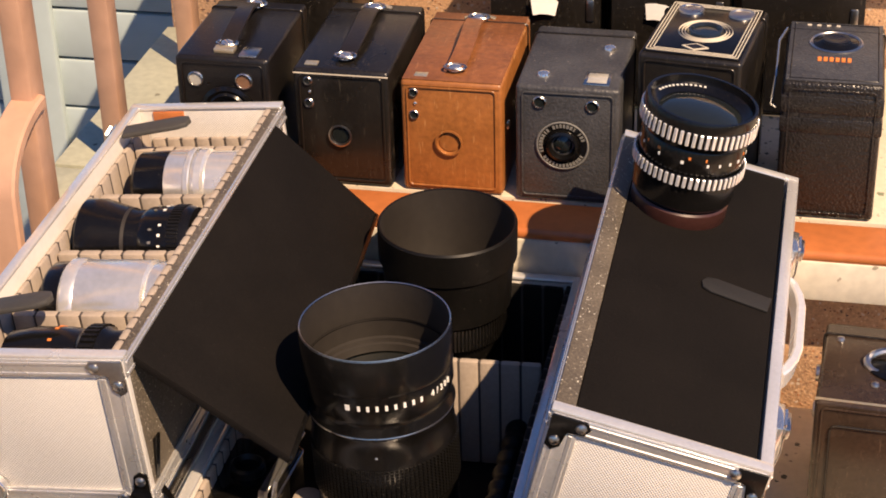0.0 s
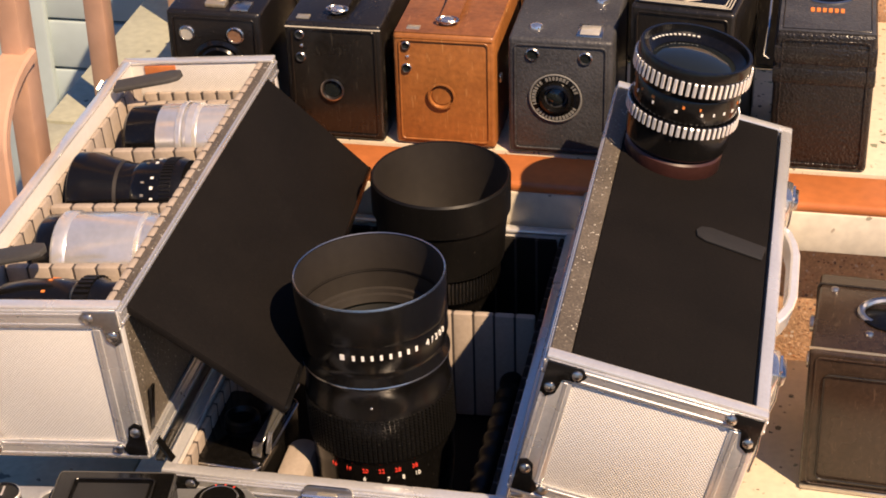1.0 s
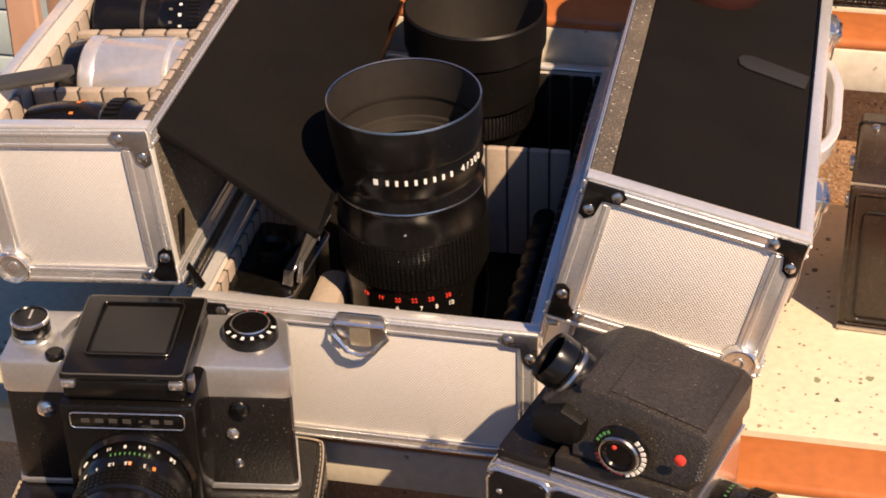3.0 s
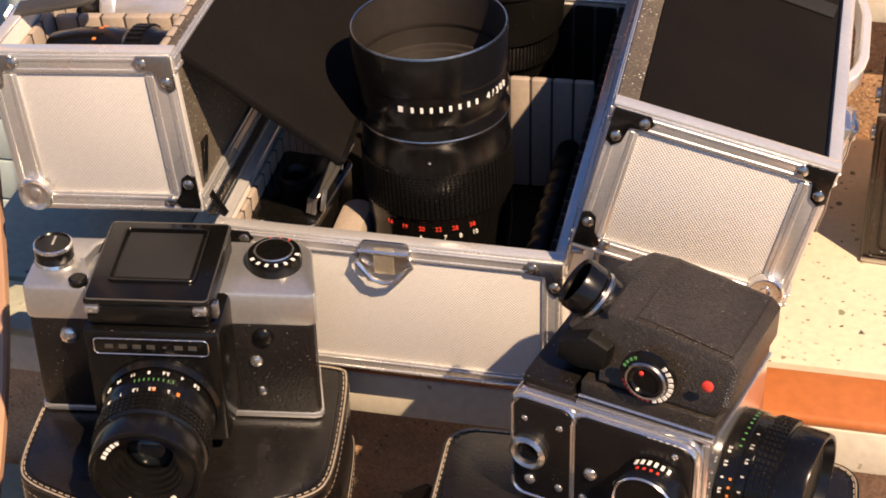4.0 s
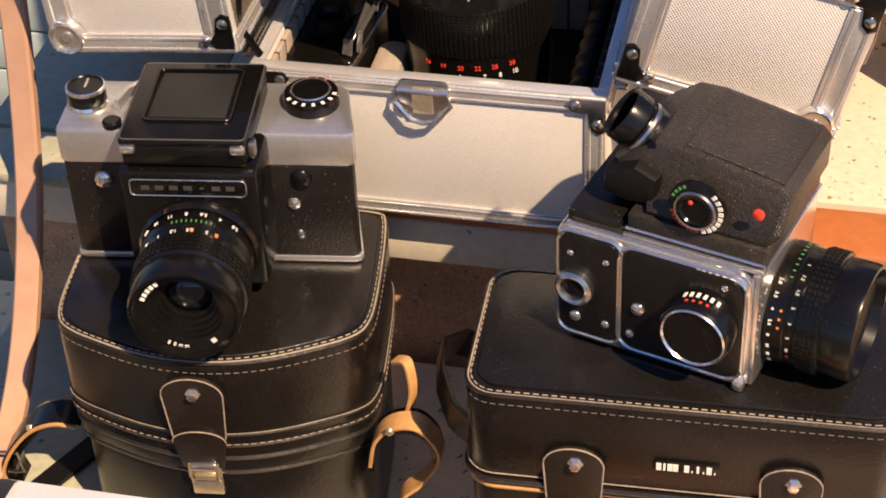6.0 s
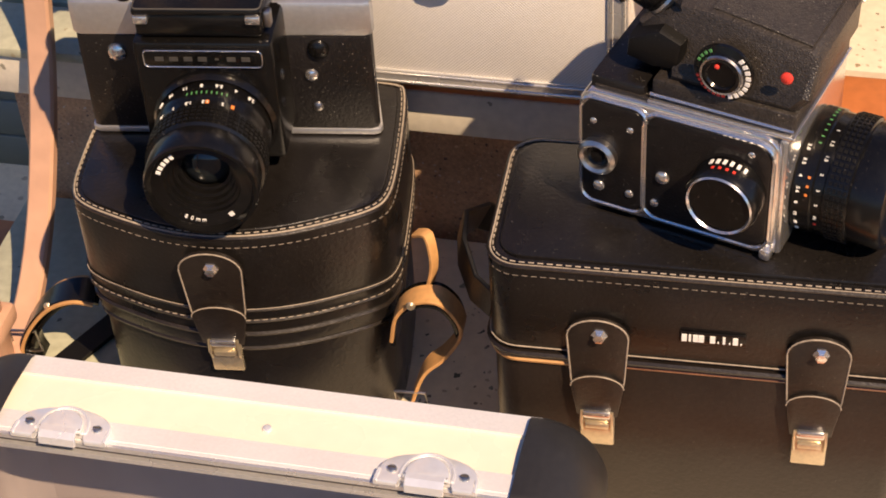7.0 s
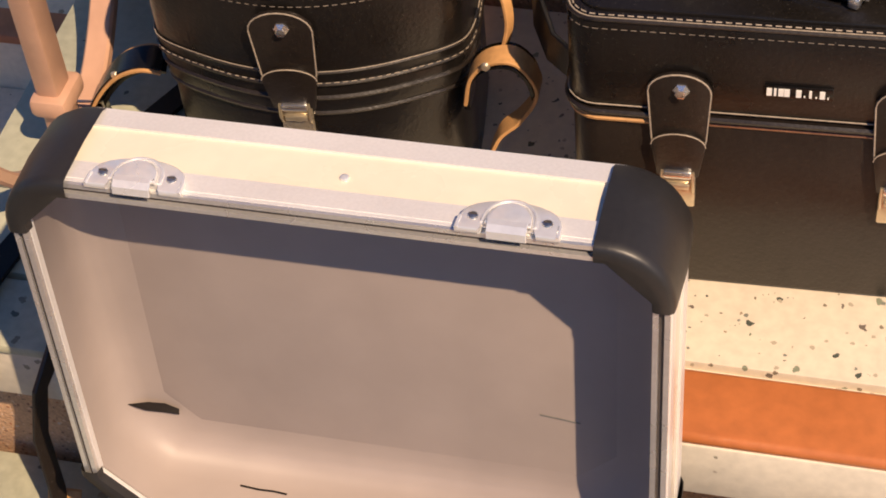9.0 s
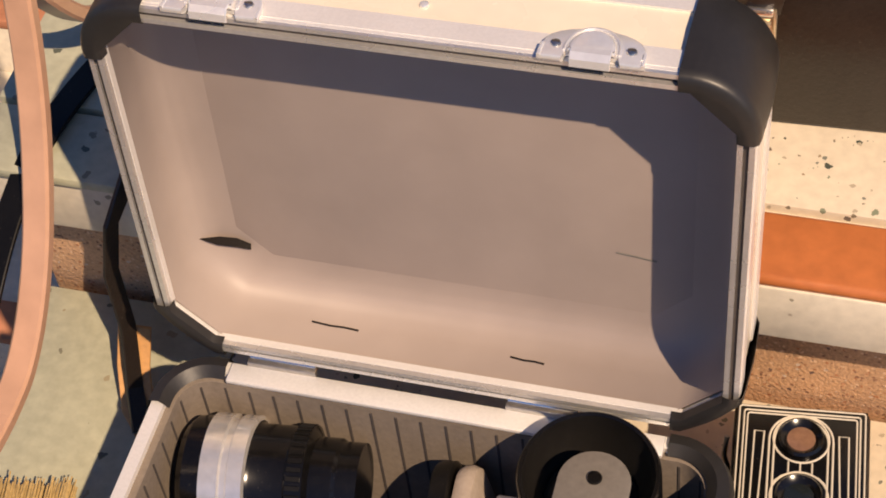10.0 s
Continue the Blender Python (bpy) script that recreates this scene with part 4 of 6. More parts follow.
for y in (0.060, 0.262):
    la = part("latch", box(0.006, 0.026, 0.034, (0.1195, y, 0.078), 0.0015), CHROME, rt)
    part("latch_loop", sweep([(0.123, y, 0.095), (0.1255, y, 0.075), (0.124, y, 0.055), (0.1262, y, 0.036), (0.1258, y, 0.020)], 0.016, 0.0016, (0, 1, 0)), CHROME, la)
    part("latch_hook", box(0.005, 0.018, 0.008, (0.1245, y, 0.089), 0.0015), STEEL, la)
hd = part("handle_mount", box(0.005, 0.105, 0.016, (0.1190, 0.180, 0.075), 0.001), CHROME, rt)
part("handle", sweep([(0.121, 0.125, 0.075), (0.124, 0.130, 0.076), (0.128, 0.142, 0.076), (0.130, 0.155, 0.076), (0.130, 0.205, 0.076), (0.128, 0.218, 0.076), (0.124, 0.230, 0.076), (0.121, 0.235, 0.075)], 0.014, 0.006, (0, 0, 1)), ZINC, hd)

# left tray: open, with lenses in padded compartments
lt = thing("left_tray", "", "", pose(-0.2030, 0.0, 0.1080, 0, -5, 0))
lt.name, lt.parent = "tray", case
lt["label"] = "hinged open tray lined with grey foam"
shell(lt, -0.114, 0.0, 0.0, 0.340, 0.0, 0.1055, inner=GLITTER)
edging(lt, -0.114, 0.0, 0.0, 0.340, 0.0, 0.1055, 0.0175, 0.0125, (-1,))
corner_plate(lt, 0.0, 0.1055, -1, 1, -0.0014, STEEL)
corner_plate(lt, -0.114, 0.1055, 1, 1, -0.0014, STEEL, 0.016)
corner_plate(lt, 0.0, 0.004, -1, -1, -0.0014, BLACK_METAL, 0.012)
foot_disc(lt, -0.103, -0.001, 0.012, 0.011)
foam_wall(lt, (-0.105, 0.008), (-0.105, 0.333), 0.008, 0.096, 20, 0.004, "foam_lining")
foam_wall(lt, (-0.0080, 0.008), (-0.0080, 0.333), 0.008, 0.1065, 26, 0.005, "foam_lining")
foam_wall(lt, (-0.102, 0.332), (-0.011, 0.332), 0.008, 0.084, 8, 0.004, "foam_lining")
for y in (0.072, 0.148, 0.226, 0.299):
    foam_wall(lt, (-0.102, y), (-0.011, y), 0.008, 0.092, 6, 0.007)
for y, x in ((0.296, -0.080), (0.052, -0.088)):
    part("pull_tab", prism([(a * 1.15, b) for a, b in tabp], 0, 0.0040, 0.0014, m=pose(x, y, 0.1085, 0, -6, 8)), TAB_LEATHER, lt, "grey leather pull tab")
    screw(lt, (x - 0.022, y + 0.016, 0.100), 0.0030, BRASS, "z")
for y in (0.310, 0.060):
    lb = part("latch", box(0.006, 0.024, 0.020, (-0.1185, y, 0.094), 0.002), CHROME, lt, "chrome latch on the tray's outer wall")
    part("latch_lever", sweep([(-0.122, y - 0.006, 0.104), (-0.126, y, 0.098), (-0.125, y + 0.006, 0.086)], 0.008, 0.002, (0, 1, 0)), CHROME, lb)
part("badge", box(0.024, 0.002, 0.009, (-0.086, 0.3335, 0.100), 0.0006), TERRACOTTA, lt, "small orange badge")


def skewed(bm):
    """The flap hangs askew: its front end reaches further into the case."""
    for v in bm.verts:
        if v.co.x > 0.05:
            v.co.z += 0.0170 * (1 - v.co.y / 0.305)
            v.co.x += 0.0115 * (1 - v.co.y / 0.305)
    bmesh.ops.transform(bm, matrix=pose(-0.004, 0.010, 0.104, 0, 48, 0), verts=bm.verts)
    return bm


part("felt_flap", skewed(box(0.106, 0.305, 0.006, (0.053, 0.1525, 0.0), 0.0015)), FELT, lt, "black felt flap hanging into the case")
part("flap_edge", skewed(box(0.004, 0.305, 0.007, (0.104, 0.1525, 0.0), 0.0015)), BLACK_METAL, lt)

SIDE = Matrix.Rotation(radians(-90), 4, "Y")          # local z turns to -x
TRAY = CASE_M @ pose(-0.2030, 0.0, 0.1080, 0, -5, 0)
loose_lens("silver lens barrel lying in the padded tray", TRAY @ Matrix.Translation((-0.010, 0.267, 0.078)) @ SIDE @ Matrix.Diagonal((1, 1, 0.94, 1)), [
    ("barrel", LENS_SILVER, [(0, 0), (0.021, 0), (0.0245, 0.004), (0.0245, 0.024), (0.0235, 0.025), (0.0260, 0.027), (0.0265, 0.032), (0.0255, 0.034), (0.0255, 0.055), (0.025, 0.056)]),
    ("black_end", BLACK_METAL, [(0.0245, 0.055), (0.0250, 0.060), (0.0240, 0.080), (0.0215, 0.083), (0, 0.083)]),
    ("bright_ring", LENS_SILVER, [(0.0262, 0.0355), (0.0270, 0.0365), (0.0270, 0.0395), (0.0262, 0.0405)])], "lenses in the open tray")
loose_lens("black lens with flared hood lying in the tray", TRAY @ Matrix.Translation((-0.008, 0.188, 0.076)) @ SIDE @ Matrix.Diagonal((1, 1, 0.94, 1)), [
    ("barrel", BLACK_METAL, [(0, 0), (0.018, 0), (0.0185, 0.010), (0.024, 0.012), (0.0255, 0.018), (0.0255, 0.028), (0.0245, 0.046), (0.0225, 0.050)]),
    ("hood", BLACK_METAL, [(0.0225, 0.048), (0.0225, 0.056), (0.030, 0.082), (0.0305, 0.094), (0.0298, 0.095), (0.0285, 0.090)]),
    ("focus_grip", RUBBER, knurl(0.0262, 0.019, 0.027, 60, 0.0008)),
    ("scale", WHITE, marks(0.0252, 0.033, 22, 0.0018, 0.0022, 0, 360, skip=0.2, rng=rng)),
    ("aperture_scale", BRASS, marks(0.0252, 0.040, 18, 0.0016, 0.0022, 0, 360, skip=0.2, rng=rng)),
    ("hood_inside", BLACK_MATT, [(0.0292, 0.0945), (0.024, 0.060), (0, 0.058)])], "lenses in the open tray")
loose_lens("large silver lens barrel lying in the padded tray", TRAY @ Matrix.Translation((-0.008, 0.110, 0.074)) @ SIDE @ Matrix.Diagonal((1, 1, 0.94, 1)), [
    ("barrel", LENS_SILVER, [(0, 0), (0.026, 0.0), (0.029, 0.003), (0.029, 0.012), (0.0280, 0.014), (0.0300, 0.016), (0.0300, 0.070), (0.0290, 0.072)]),
    ("bright_ring", LENS_SILVER, [(0.0300, 0.064), (0.0310, 0.066), (0.0310, 0.073), (0.0295, 0.075)]),
    ("black_end", BLACK_METAL, [(0.0290, 0.074), (0.0285, 0.086), (0.0265, 0.089), (0, 0.089)])], "lenses in the open tray")
loose_lens("black lens with ribbed rings lying in the tray", TRAY @ Matrix.Translation((-0.009, 0.040, 0.070)) @ SIDE @ Matrix.Diagonal((1, 1, 0.94, 1)), [
    ("barrel", BLACK_METAL, [(0, 0), (0.024, 0), (0.0255, 0.004), (0.0255, 0.018), (0.028, 0.022), (0.0285, 0.034), (0.026, 0.038), (0.0275, 0.048), (0.0275, 0.070), (0.025, 0.088), (0, 0.088)]),
    ("focus_grip", RUBBER, knurl(0.0295, 0.023, 0.033, 40, 0.0014)),
    ("scale", ORANGE, marks(0.0277, 0.055, 26, 0.0018, 0.0024, 0, 360, skip=0.3, rng=rng))], "lenses in the open tray")

wad = thing("padding", "beige foam wad pushed between finder and lens", "pad", Matrix())
part("wad", prism(rounded(0.020, 0.046, 0.009, 6, -0.1245, 0.036), 0.022, 0.088, 0.005), FOAM, wad)
# prism finder lying in the case
fm = pose(-0.162, 0.048, 0.021, 0, 0, -4)
pf = thing("light_meter", "black boxed finder with chrome bracket lying in the case", "finder", fm)
part("body", prism(rounded(0.048, 0.078, 0.006, 4), 0.0, 0.078, 0.003), BLACK_METAL, pf)
part("eyepiece", lathe([(0.0115, 0.0775), (0.0115, 0.083), (0.0095, 0.0845), (0.008, 0.081), (0, 0.080)], 32, at=(-0.002, 0.004, 0)), RUBBER, pf)
part("bracket", sweep([(0.020, -0.030, 0.080), (0.0215, -0.030, 0.090), (0.0215, 0.022, 0.0905), (0.020, 0.022, 0.080)], 0.006, 0.0018, (1, 0, 0)), CHROME, pf)
part("bracket_arm", sweep([(0.026, -0.026, 0.080), (0.027, -0.022, 0.0925), (0.027, 0.030, 0.0945)], 0.003, 0.0015, (1, 0, 0)), CHROME, pf)
part("rim_line", tube([(p[0], p[1], 0.0755) for p in rounded(0.0485, 0.0785, 0.006, 4)], 0.0008, 6, True), STEEL, pf)
hose = thing("coiled_grip", "ribbed black rubber roll lying in the lens case", "rubber roll", Matrix())
prof = []
for k in range(46):
    prof.append((0.0085 if k % 4 < 2 else 0.0070, 0.19 * k / 45))
part("roll", lathe([(0, 0)] + prof + [(0, 0.19)], 24, m=Matrix.Translation((-0.012, 0.030, 0.055)) @ Matrix.Rotation(radians(-90), 4, "X")), RUBBER, hose)
part("support", box(0.018, 0.188, 0.030, (-0.012, 0.120, 0.034), 0.002), FOAM, hose, "beige foam support")


# ---- leather cases on the lower step ----
C_TOP = -RISE + 0.0008


def stitches(path, length=0.0030, gap=0.0018, r=0.00042):
    """Dashes of thread along a closed or open line."""
    bm, pts = bmesh.new(), [Vector(p) for p in path]
    acc, on, start = 0.0, True, pts[0]
    for a, b in zip(pts, pts[1:]):
        seg, pos = (b - a).length, 0.0
        if seg < 1e-7:
            continue
        d = (b - a) / seg
        while pos < seg:
            step = min((length if on else gap) - acc, seg - pos)
            if on and step > 0.0004:
                tube([a + d * pos, a + d * (pos + step)], r, 5, bm=bm)
            pos += step
            acc += step
            if acc >= (length if on else gap) - 1e-9:
                acc, on = 0.0, not on
    return bm


def scaled(outline, f, cx=0.0, cy=0.0):
    return [(cx + (x - cx) * f, cy + (y - cy) * f) for x, y in outline]


def closure(parent, m, w=0.034, buckle=True):
    """A leather tongue with a stud and a sprung metal buckle, facing -y."""
    tongue = []
    for a in range(0, 181, 15):
        tongue.append((w / 2 * math.cos(radians(a)), w / 2 * 0.75 * math.sin(radians(a)) + 0.0))
    tongue += [(-w * 0.44, -0.034), (-w * 0.30, -0.061), (w * 0.30, -0.061), (w * 0.44, -0.034)]
    fl = part("closing_flap", prism(tongue, 0.0, 0.0026, 0.0006, m=m @ FRONT), DARK_LEATHER, parent)
    part("flap_edge", tube([m @ Vector((x, -0.0026, y)) for x, y in [(p[0] * 0.97, p[1] * 0.97) for p in tongue]], 0.0005, 6, True), THREAD, fl)
    k = part("stud", lathe([(0.0044, 0), (0.0044, 0.001), (0.0022, 0.0025), (0.0030, 0.004), (0, 0.0045)], 6, m=m @ Matrix.Translation((0.001, -0.0025, 0.002)) @ FRONT), CHROME, fl)
    ow = [(w * 0.43 * math.cos(radians(k)), -0.036 + 0.0085 * math.sin(radians(k))) for k in range(0, 181, 15)] + [(-w * 0.33, -0.058), (w * 0.33, -0.058)]
    part("overlay", prism(ow, 0.0024, 0.0046, 0.0006, m=m @ FRONT), DARK_LEATHER, fl)
    part("overlay_edge", tube([m @ Vector((x, -0.0046, y)) for x, y in ow[:13]], 0.0004, 6), THREAD, fl)
    bk = part("buckle", box(0.0185, 0.003, 0.026, (0, -0.0025, -0.069), 0.0012, m=m), BRASS, parent, "pale brass snap buckle")
    part("buckle_bar", box(0.0150, 0.0035, 0.005, (0, -0.0052, -0.056), 0.0012, m=m), CHROME, bk)
    part("buckle_bar", box(0.0130, 0.0030, 0.004, (0, -0.0048, -0.065), 0.0010, m=m), BRASS, bk)
    for x in (-0.008, 0.008):
        part("buckle_side", tube([(m @ Vector((x, -0.005, -0.054))), (m @ Vector((x * 1.05, -0.006, -0.063))), (m @ Vector((x, -0.004, -0.070)))], 0.0009, 6), BRASS, bk)


# the D-fronted case under the 6x6 camera
W1, D1 = 0.180, 0.146
front = []
for k in range(7):
    f = -1 + 2 * k / 6
    front.append((f * (W1 / 2 - 0.034), -0.0125 * (1 - f ** 2) - 0.0140))


def rounded_off(outline, times=3):
    """Cuts the corners of a closed outline again and again until it is smooth."""
    for _ in range(times):
        nxt = []
        for p, q in zip(outline, outline[1:] + outline[:1]):
            nxt += [(0.75 * p[0] + 0.25 * q[0], 0.75 * p[1] + 0.25 * q[1]), (0.25 * p[0] + 0.75 * q[0], 0.25 * p[1] + 0.75 * q[1])]
        outline = nxt
    return outline


outline1 = rounded_off(front + [(W1 / 2 - 0.006, -0.0010), (W1 / 2 + 0.001, 0.012), (W1 / 2 + 0.002, 0.040), (W1 / 2, D1 - 0.042), (W1 / 2 - 0.006, D1 - 0.028), (-W1 / 2 + 0.006, D1 - 0.028), (-W1 / 2, D1 - 0.042), (-W1 / 2 - 0.002, 0.040), (-W1 / 2 - 0.001, 0.012), (-W1 / 2 + 0.006, -0.0010)])
lc = thing("camera_case", "black leather camera case with pale stitching and curved front", "case", pose(-0.187, -0.150, C_TOP, 0, 0, 7), "leather camera cases on the step")
cx1, cy1 = 0.0, 0.05
part("lower_body", prism(scaled(outline1, 0.955, cx1, cy1), 0.0, 0.110, 0.003), CASE_LEATHER, lc)
lid1 = part("lid", prism(scaled(outline1, 1.0, cx1, cy1), 0.100, 0.166, 0.0035), CASE_LEATHER, lc)
part("lid_top", prism(scaled(outline1, 0.945, cx1, cy1), 0.1640, 0.1675, 0.0012), CASE_LEATHER, lid1)
top_line = [(x, y, 0.1672) for x, y in scaled(outline1, 0.972, cx1, cy1)]
part("piping", tube([(x, y, 0.1648) for x, y in scaled(outline1, 0.992, cx1, cy1)], 0.0012, 6, True), DARK_LEATHER, lid1)
tagged(part("stitching", stitches(top_line + top_line[:1]), THREAD, lid1), kind="stuff")
side_line = [(x, y, 0.1585) for x, y in scaled(outline1, 1.003, cx1, cy1)]
tagged(part("side_stitching", stitches(side_line + side_line[:1], r=0.0003), THREAD_DIM, lid1), kind="stuff")
part("worn_edge", tube([(x, y, 0.1662) for x, y in scaled(outline1, 0.988, cx1, cy1)], 0.0006, 6, True), THREAD, lid1, "rubbed pale edge")
for z, f, r in ((0.1035, 1.003, 0.0008), (0.112, 1.004, 0.0007), (0.0925, 0.985, 0.0011), (0.080, 0.968, 0.0010)):
    part("welt", tube([(x, y, z) for x, y in scaled(outline1, f, cx1, cy1)], r + 0.0006, 6, True), DARK_LEATHER, lc)
    wl = [(x, y, z + 0.001) for x, y in scaled(outline1, f + 0.006, cx1, cy1)]
    if z in (0.1035, 0.0925):
        tagged(part("welt_stitching", stitches(wl + wl[:1], r=0.00034), THREAD, lc), kind="stuff")
    else:
        part("edge_thread", tube(wl, 0.0003, 5, True), THREAD, lc)
part("waist", prism(scaled(outline1, 0.985, cx1, cy1), 0.082, 0.1005, 0.0015), CASE_LEATHER, lc)
closure(lc, pose(-0.006, -0.0285, 0.146, 4, 0, 0), 0.036)
# strap lugs on both sides


def smooth(points, n=6):
    """More points on a soft line through the given ones."""
    p = [Vector(q) for q in points]
    out = []
    for i in range(len(p) - 1):
        a, b, c, d = p[max(i - 1, 0)], p[i], p[i + 1], p[min(i + 2, len(p) - 1)]
        for k in range(n):
            f = k / n
            out.append(0.5 * (2 * b + (c - a) * f + (2 * a - 5 * b + 4 * c - d) * f * f + (3 * b - a - 3 * c + d) * f ** 3))
    return out + [p[-1]]


LCI = lc.matrix_world.inverted()
for s, hook in ((1, [(-0.098, -0.150, -0.066), (-0.094, -0.150, -0.046), (-0.084, -0.150, -0.034), (-0.070, -0.150, -0.031), (-0.061, -0.148, -0.042), (-0.058, -0.146, -0.058), (-0.068, -0.148, -0.076), (-0.080, -0.152, -0.088), (-0.088, -0.156, -0.112), (-0.092, -0.158, -0.135)]),
                (-1, [(-0.290, -0.128, -0.082), (-0.302, -0.130, -0.080), (-0.318, -0.131, -0.088), (-0.333, -0.132, -0.106), (-0.342, -0.132, -0.126), (-0.340, -0.131, -0.140)])):
    tab = part("strap_tab", sweep([LCI @ q for q in smooth(hook)], 0.013 if s > 0 else 0.0215, 0.0022, (0.1, 1, 0.15)), TAN_LEATHER, lc, "tan leather strap end")
    if s < 0:
        part("strap_face", sweep([LCI @ q for q in smooth(hook)], 0.0180, 0.0040, (0.1, 1, 0.15)), BLACK_METAL, tab, "glossy black strap face")
    ins = [(q[0] - 0.002 * s if k else q[0], q[1] + 0.006, q[2] - 0.006) for k, q in enumerate(hook[:6])]
    part("strap_back", sweep([LCI @ Vector(q) for q in smooth(ins)], 0.018, 0.003, (0.1, 1, 0.15)), BLACK_METAL, tab)
    c = Vector(hook[-2])
    part("buckle", tube([LCI @ (c + Vector(q)) for q in ((-0.009, -0.004, 0.010), (0.009, -0.004, 0.012), (0.011, -0.004, -0.004), (-0.007, -0.004, -0.008))], 0.0012, 6, True), STEEL, tab)
    part("rivet", lathe([(0.0028, 0), (0.002, 0.0016), (0, 0.002)], 14, m=LCI @ Matrix.Translation(Vector(hook[2]) + Vector((0, -0.0075, 0))) @ FRONT), BRASS, tab)
part("strap_tab", sweep([LCI @ q for q in smooth([(-0.086, -0.128, -0.006), (-0.078, -0.133, -0.002), (-0.0745, -0.137, -0.012), (-0.0745, -0.138, -0.022), (-0.0765, -0.139, -0.032)])], 0.007, 0.0022, (0.5, 1, 0)), TAN_LEATHER, lc, "tan leather strap end")

# the long case with the wording plate
kc = thing("camera_case", "long black leather camera case with two buckled flaps", "case", pose(0.080, -0.140, C_TOP, 0, 0, 2.2), "leather camera cases on the step")
o2 = rounded(0.228, 0.104, 0.016, 6)
part("lower_body", prism(scaled(o2, 0.985), 0.0, 0.140, 0.003), DARK_LEATHER, kc)
lid2 = part("lid", prism(o2, 0.126, 0.188, 0.004), CASE_LEATHER, kc)
part("lid_top", prism(rounded(0.217, 0.093, 0.014, 6), 0.1865, 0.1905, 0.0012), CASE_LEATHER, lid2)
l2 = [(x, y, 0.1885) for x, y in rounded(0.2235, 0.0995, 0.015, 6)]
tagged(part("stitching", stitches(l2 + l2[:1]), THREAD, lid2), kind="stuff")
l3 = [(x, y, 0.1815) for x, y in rounded(0.2288, 0.1048, 0.0164, 6)]
tagged(part("side_stitching", stitches(l3 + l3[:1], r=0.00026), THREAD_DIM, lid2), kind="stuff")
part("rubbed_edge", tube([(x, y, 0.1876) for x, y in rounded(0.2262, 0.1022, 0.0155, 6)], 0.0006, 6, True), THREAD, lid2, "rubbed pale edge")
part("piping", tube([(x, y, 0.187) for x, y in rounded(0.2275, 0.1035, 0.016, 6)], 0.0012, 6, True), DARK_LEATHER, lid2)
part("welt", tube([(x, y, 0.1265) for x, y in rounded(0.230, 0.106, 0.017, 6)], 0.0018, 6, True), DARK_LEATHER, lid2)
part("edge_thread", tube([(x, y, 0.131) for x, y in rounded(0.2290, 0.105, 0.016, 6)], 0.00045, 5, True), THREAD, lid2)
part("worn_edge", tube([(x, y, 0.1215) for x, y in rounded(0.2262, 0.1032, 0.016, 6)], 0.0010, 6, True), AGED_BROWN, kc, "brown raw leather edge")
part("worn_edge", tube([(x, y, 0.1212) for x, y in rounded(0.2268, 0.1038, 0.016, 6)[20:] if x < -0.06] + [(-0.062, -0.0519, 0.1212)], 0.0016, 6), TAN_LEATHER, kc, "worn tan leather edge")
for x in (-0.055, 0.058):
    closure(kc, pose(x, -0.0535, 0.146, 1, 0, 0), 0.033)
pl = part("name_plate", box(0.034, 0.0012, 0.0085, (0.004, -0.0528, 0.149), 0.0003), BLACK_METAL, lid2, "small black plate with white wording bars")
for k, wd in enumerate((0.0026, 0.0012, 0.0026, 0.0028, 0, 0.0026, 0.0007, 0.0013, 0.0007, 0.0026, 0.0007)):
    if wd:
        part("wording_bar", box(wd, 0.0006, 0.0046 if wd > 0.001 else 0.0009, (-0.0105 + 0.0029 * k, -0.0537, 0.149 if wd > 0.001 else 0.1472), 0), WHITE, pl)
part("carry_strap", sweep([(-0.116, -0.02, 0.128), (-0.128, -0.01, 0.130), (-0.140, 0.02, 0.128), (-0.146, 0.055, 0.118), (-0.140, 0.085, 0.10), (-0.122, 0.10, 0.08)], 0.018, 0.003, (0.2, 0, 1)), DARK_LEATHER, kc)


# ---- 6x6 camera with folded waist-level hood ----
k6 = thing("film_camera", "silver and black medium format camera with folded finder hood", "camera", pose(-0.1990, -0.0893, C_TOP + 0.1682, 0, 0, 7.6), "medium format cameras")
BW, BH = 0.172, 0.0905
bo = [(-0.0845, 0.0045), (-0.0835, 0.0015), (-0.0800, 0.0), (0.0800, 0.0), (0.0835, 0.0015), (0.0845, 0.0045), (0.0765, 0.046), (0.071, 0.052), (-0.078, 0.052), (-0.0835, 0.046)]
part("base_plate", prism(bo, 0.0, 0.0042, 0.0010), SILVER_PAINT, k6, "silver base plate")
part("body", prism(scaled(bo, 0.985, 0, 0.026), 0.0045, 0.068, 0.0005), LEATHERETTE, k6, "black leatherette body")
part("top_plate", prism(bo, 0.068, BH, 0.0025), SILVER_PAINT, k6, "satin silver top plate")
mb = part("mirror_box", box(0.076, 0.070, 0.078, (-0.002, -0.002, 0.051), 0.003), BLACK_METAL, k6)
part("mount_collar", lathe([(0.033, 0.034), (0.034, 0.038), (0.032, 0.042)], 56, m=Matrix.Translation((-0.002, 0, 0.0375)) @ Matrix.Rotation(radians(2.0), 4, "Z") @ FRONT), BLACK_METAL, mb)
npl = part("name_plate", prism(rounded(0.066, 0.0125, 0.003, 3, -0.002, 0.0805), 0.0360, 0.0382, 0.0004, m=FRONT), BLACK_METAL, mb)
part("outline", tube([(x, -0.0384, z) for x, z in rounded(0.064, 0.0105, 0.0025, 3, -0.002, 0.0805)], 0.0004, 6, True), CHROME, npl)
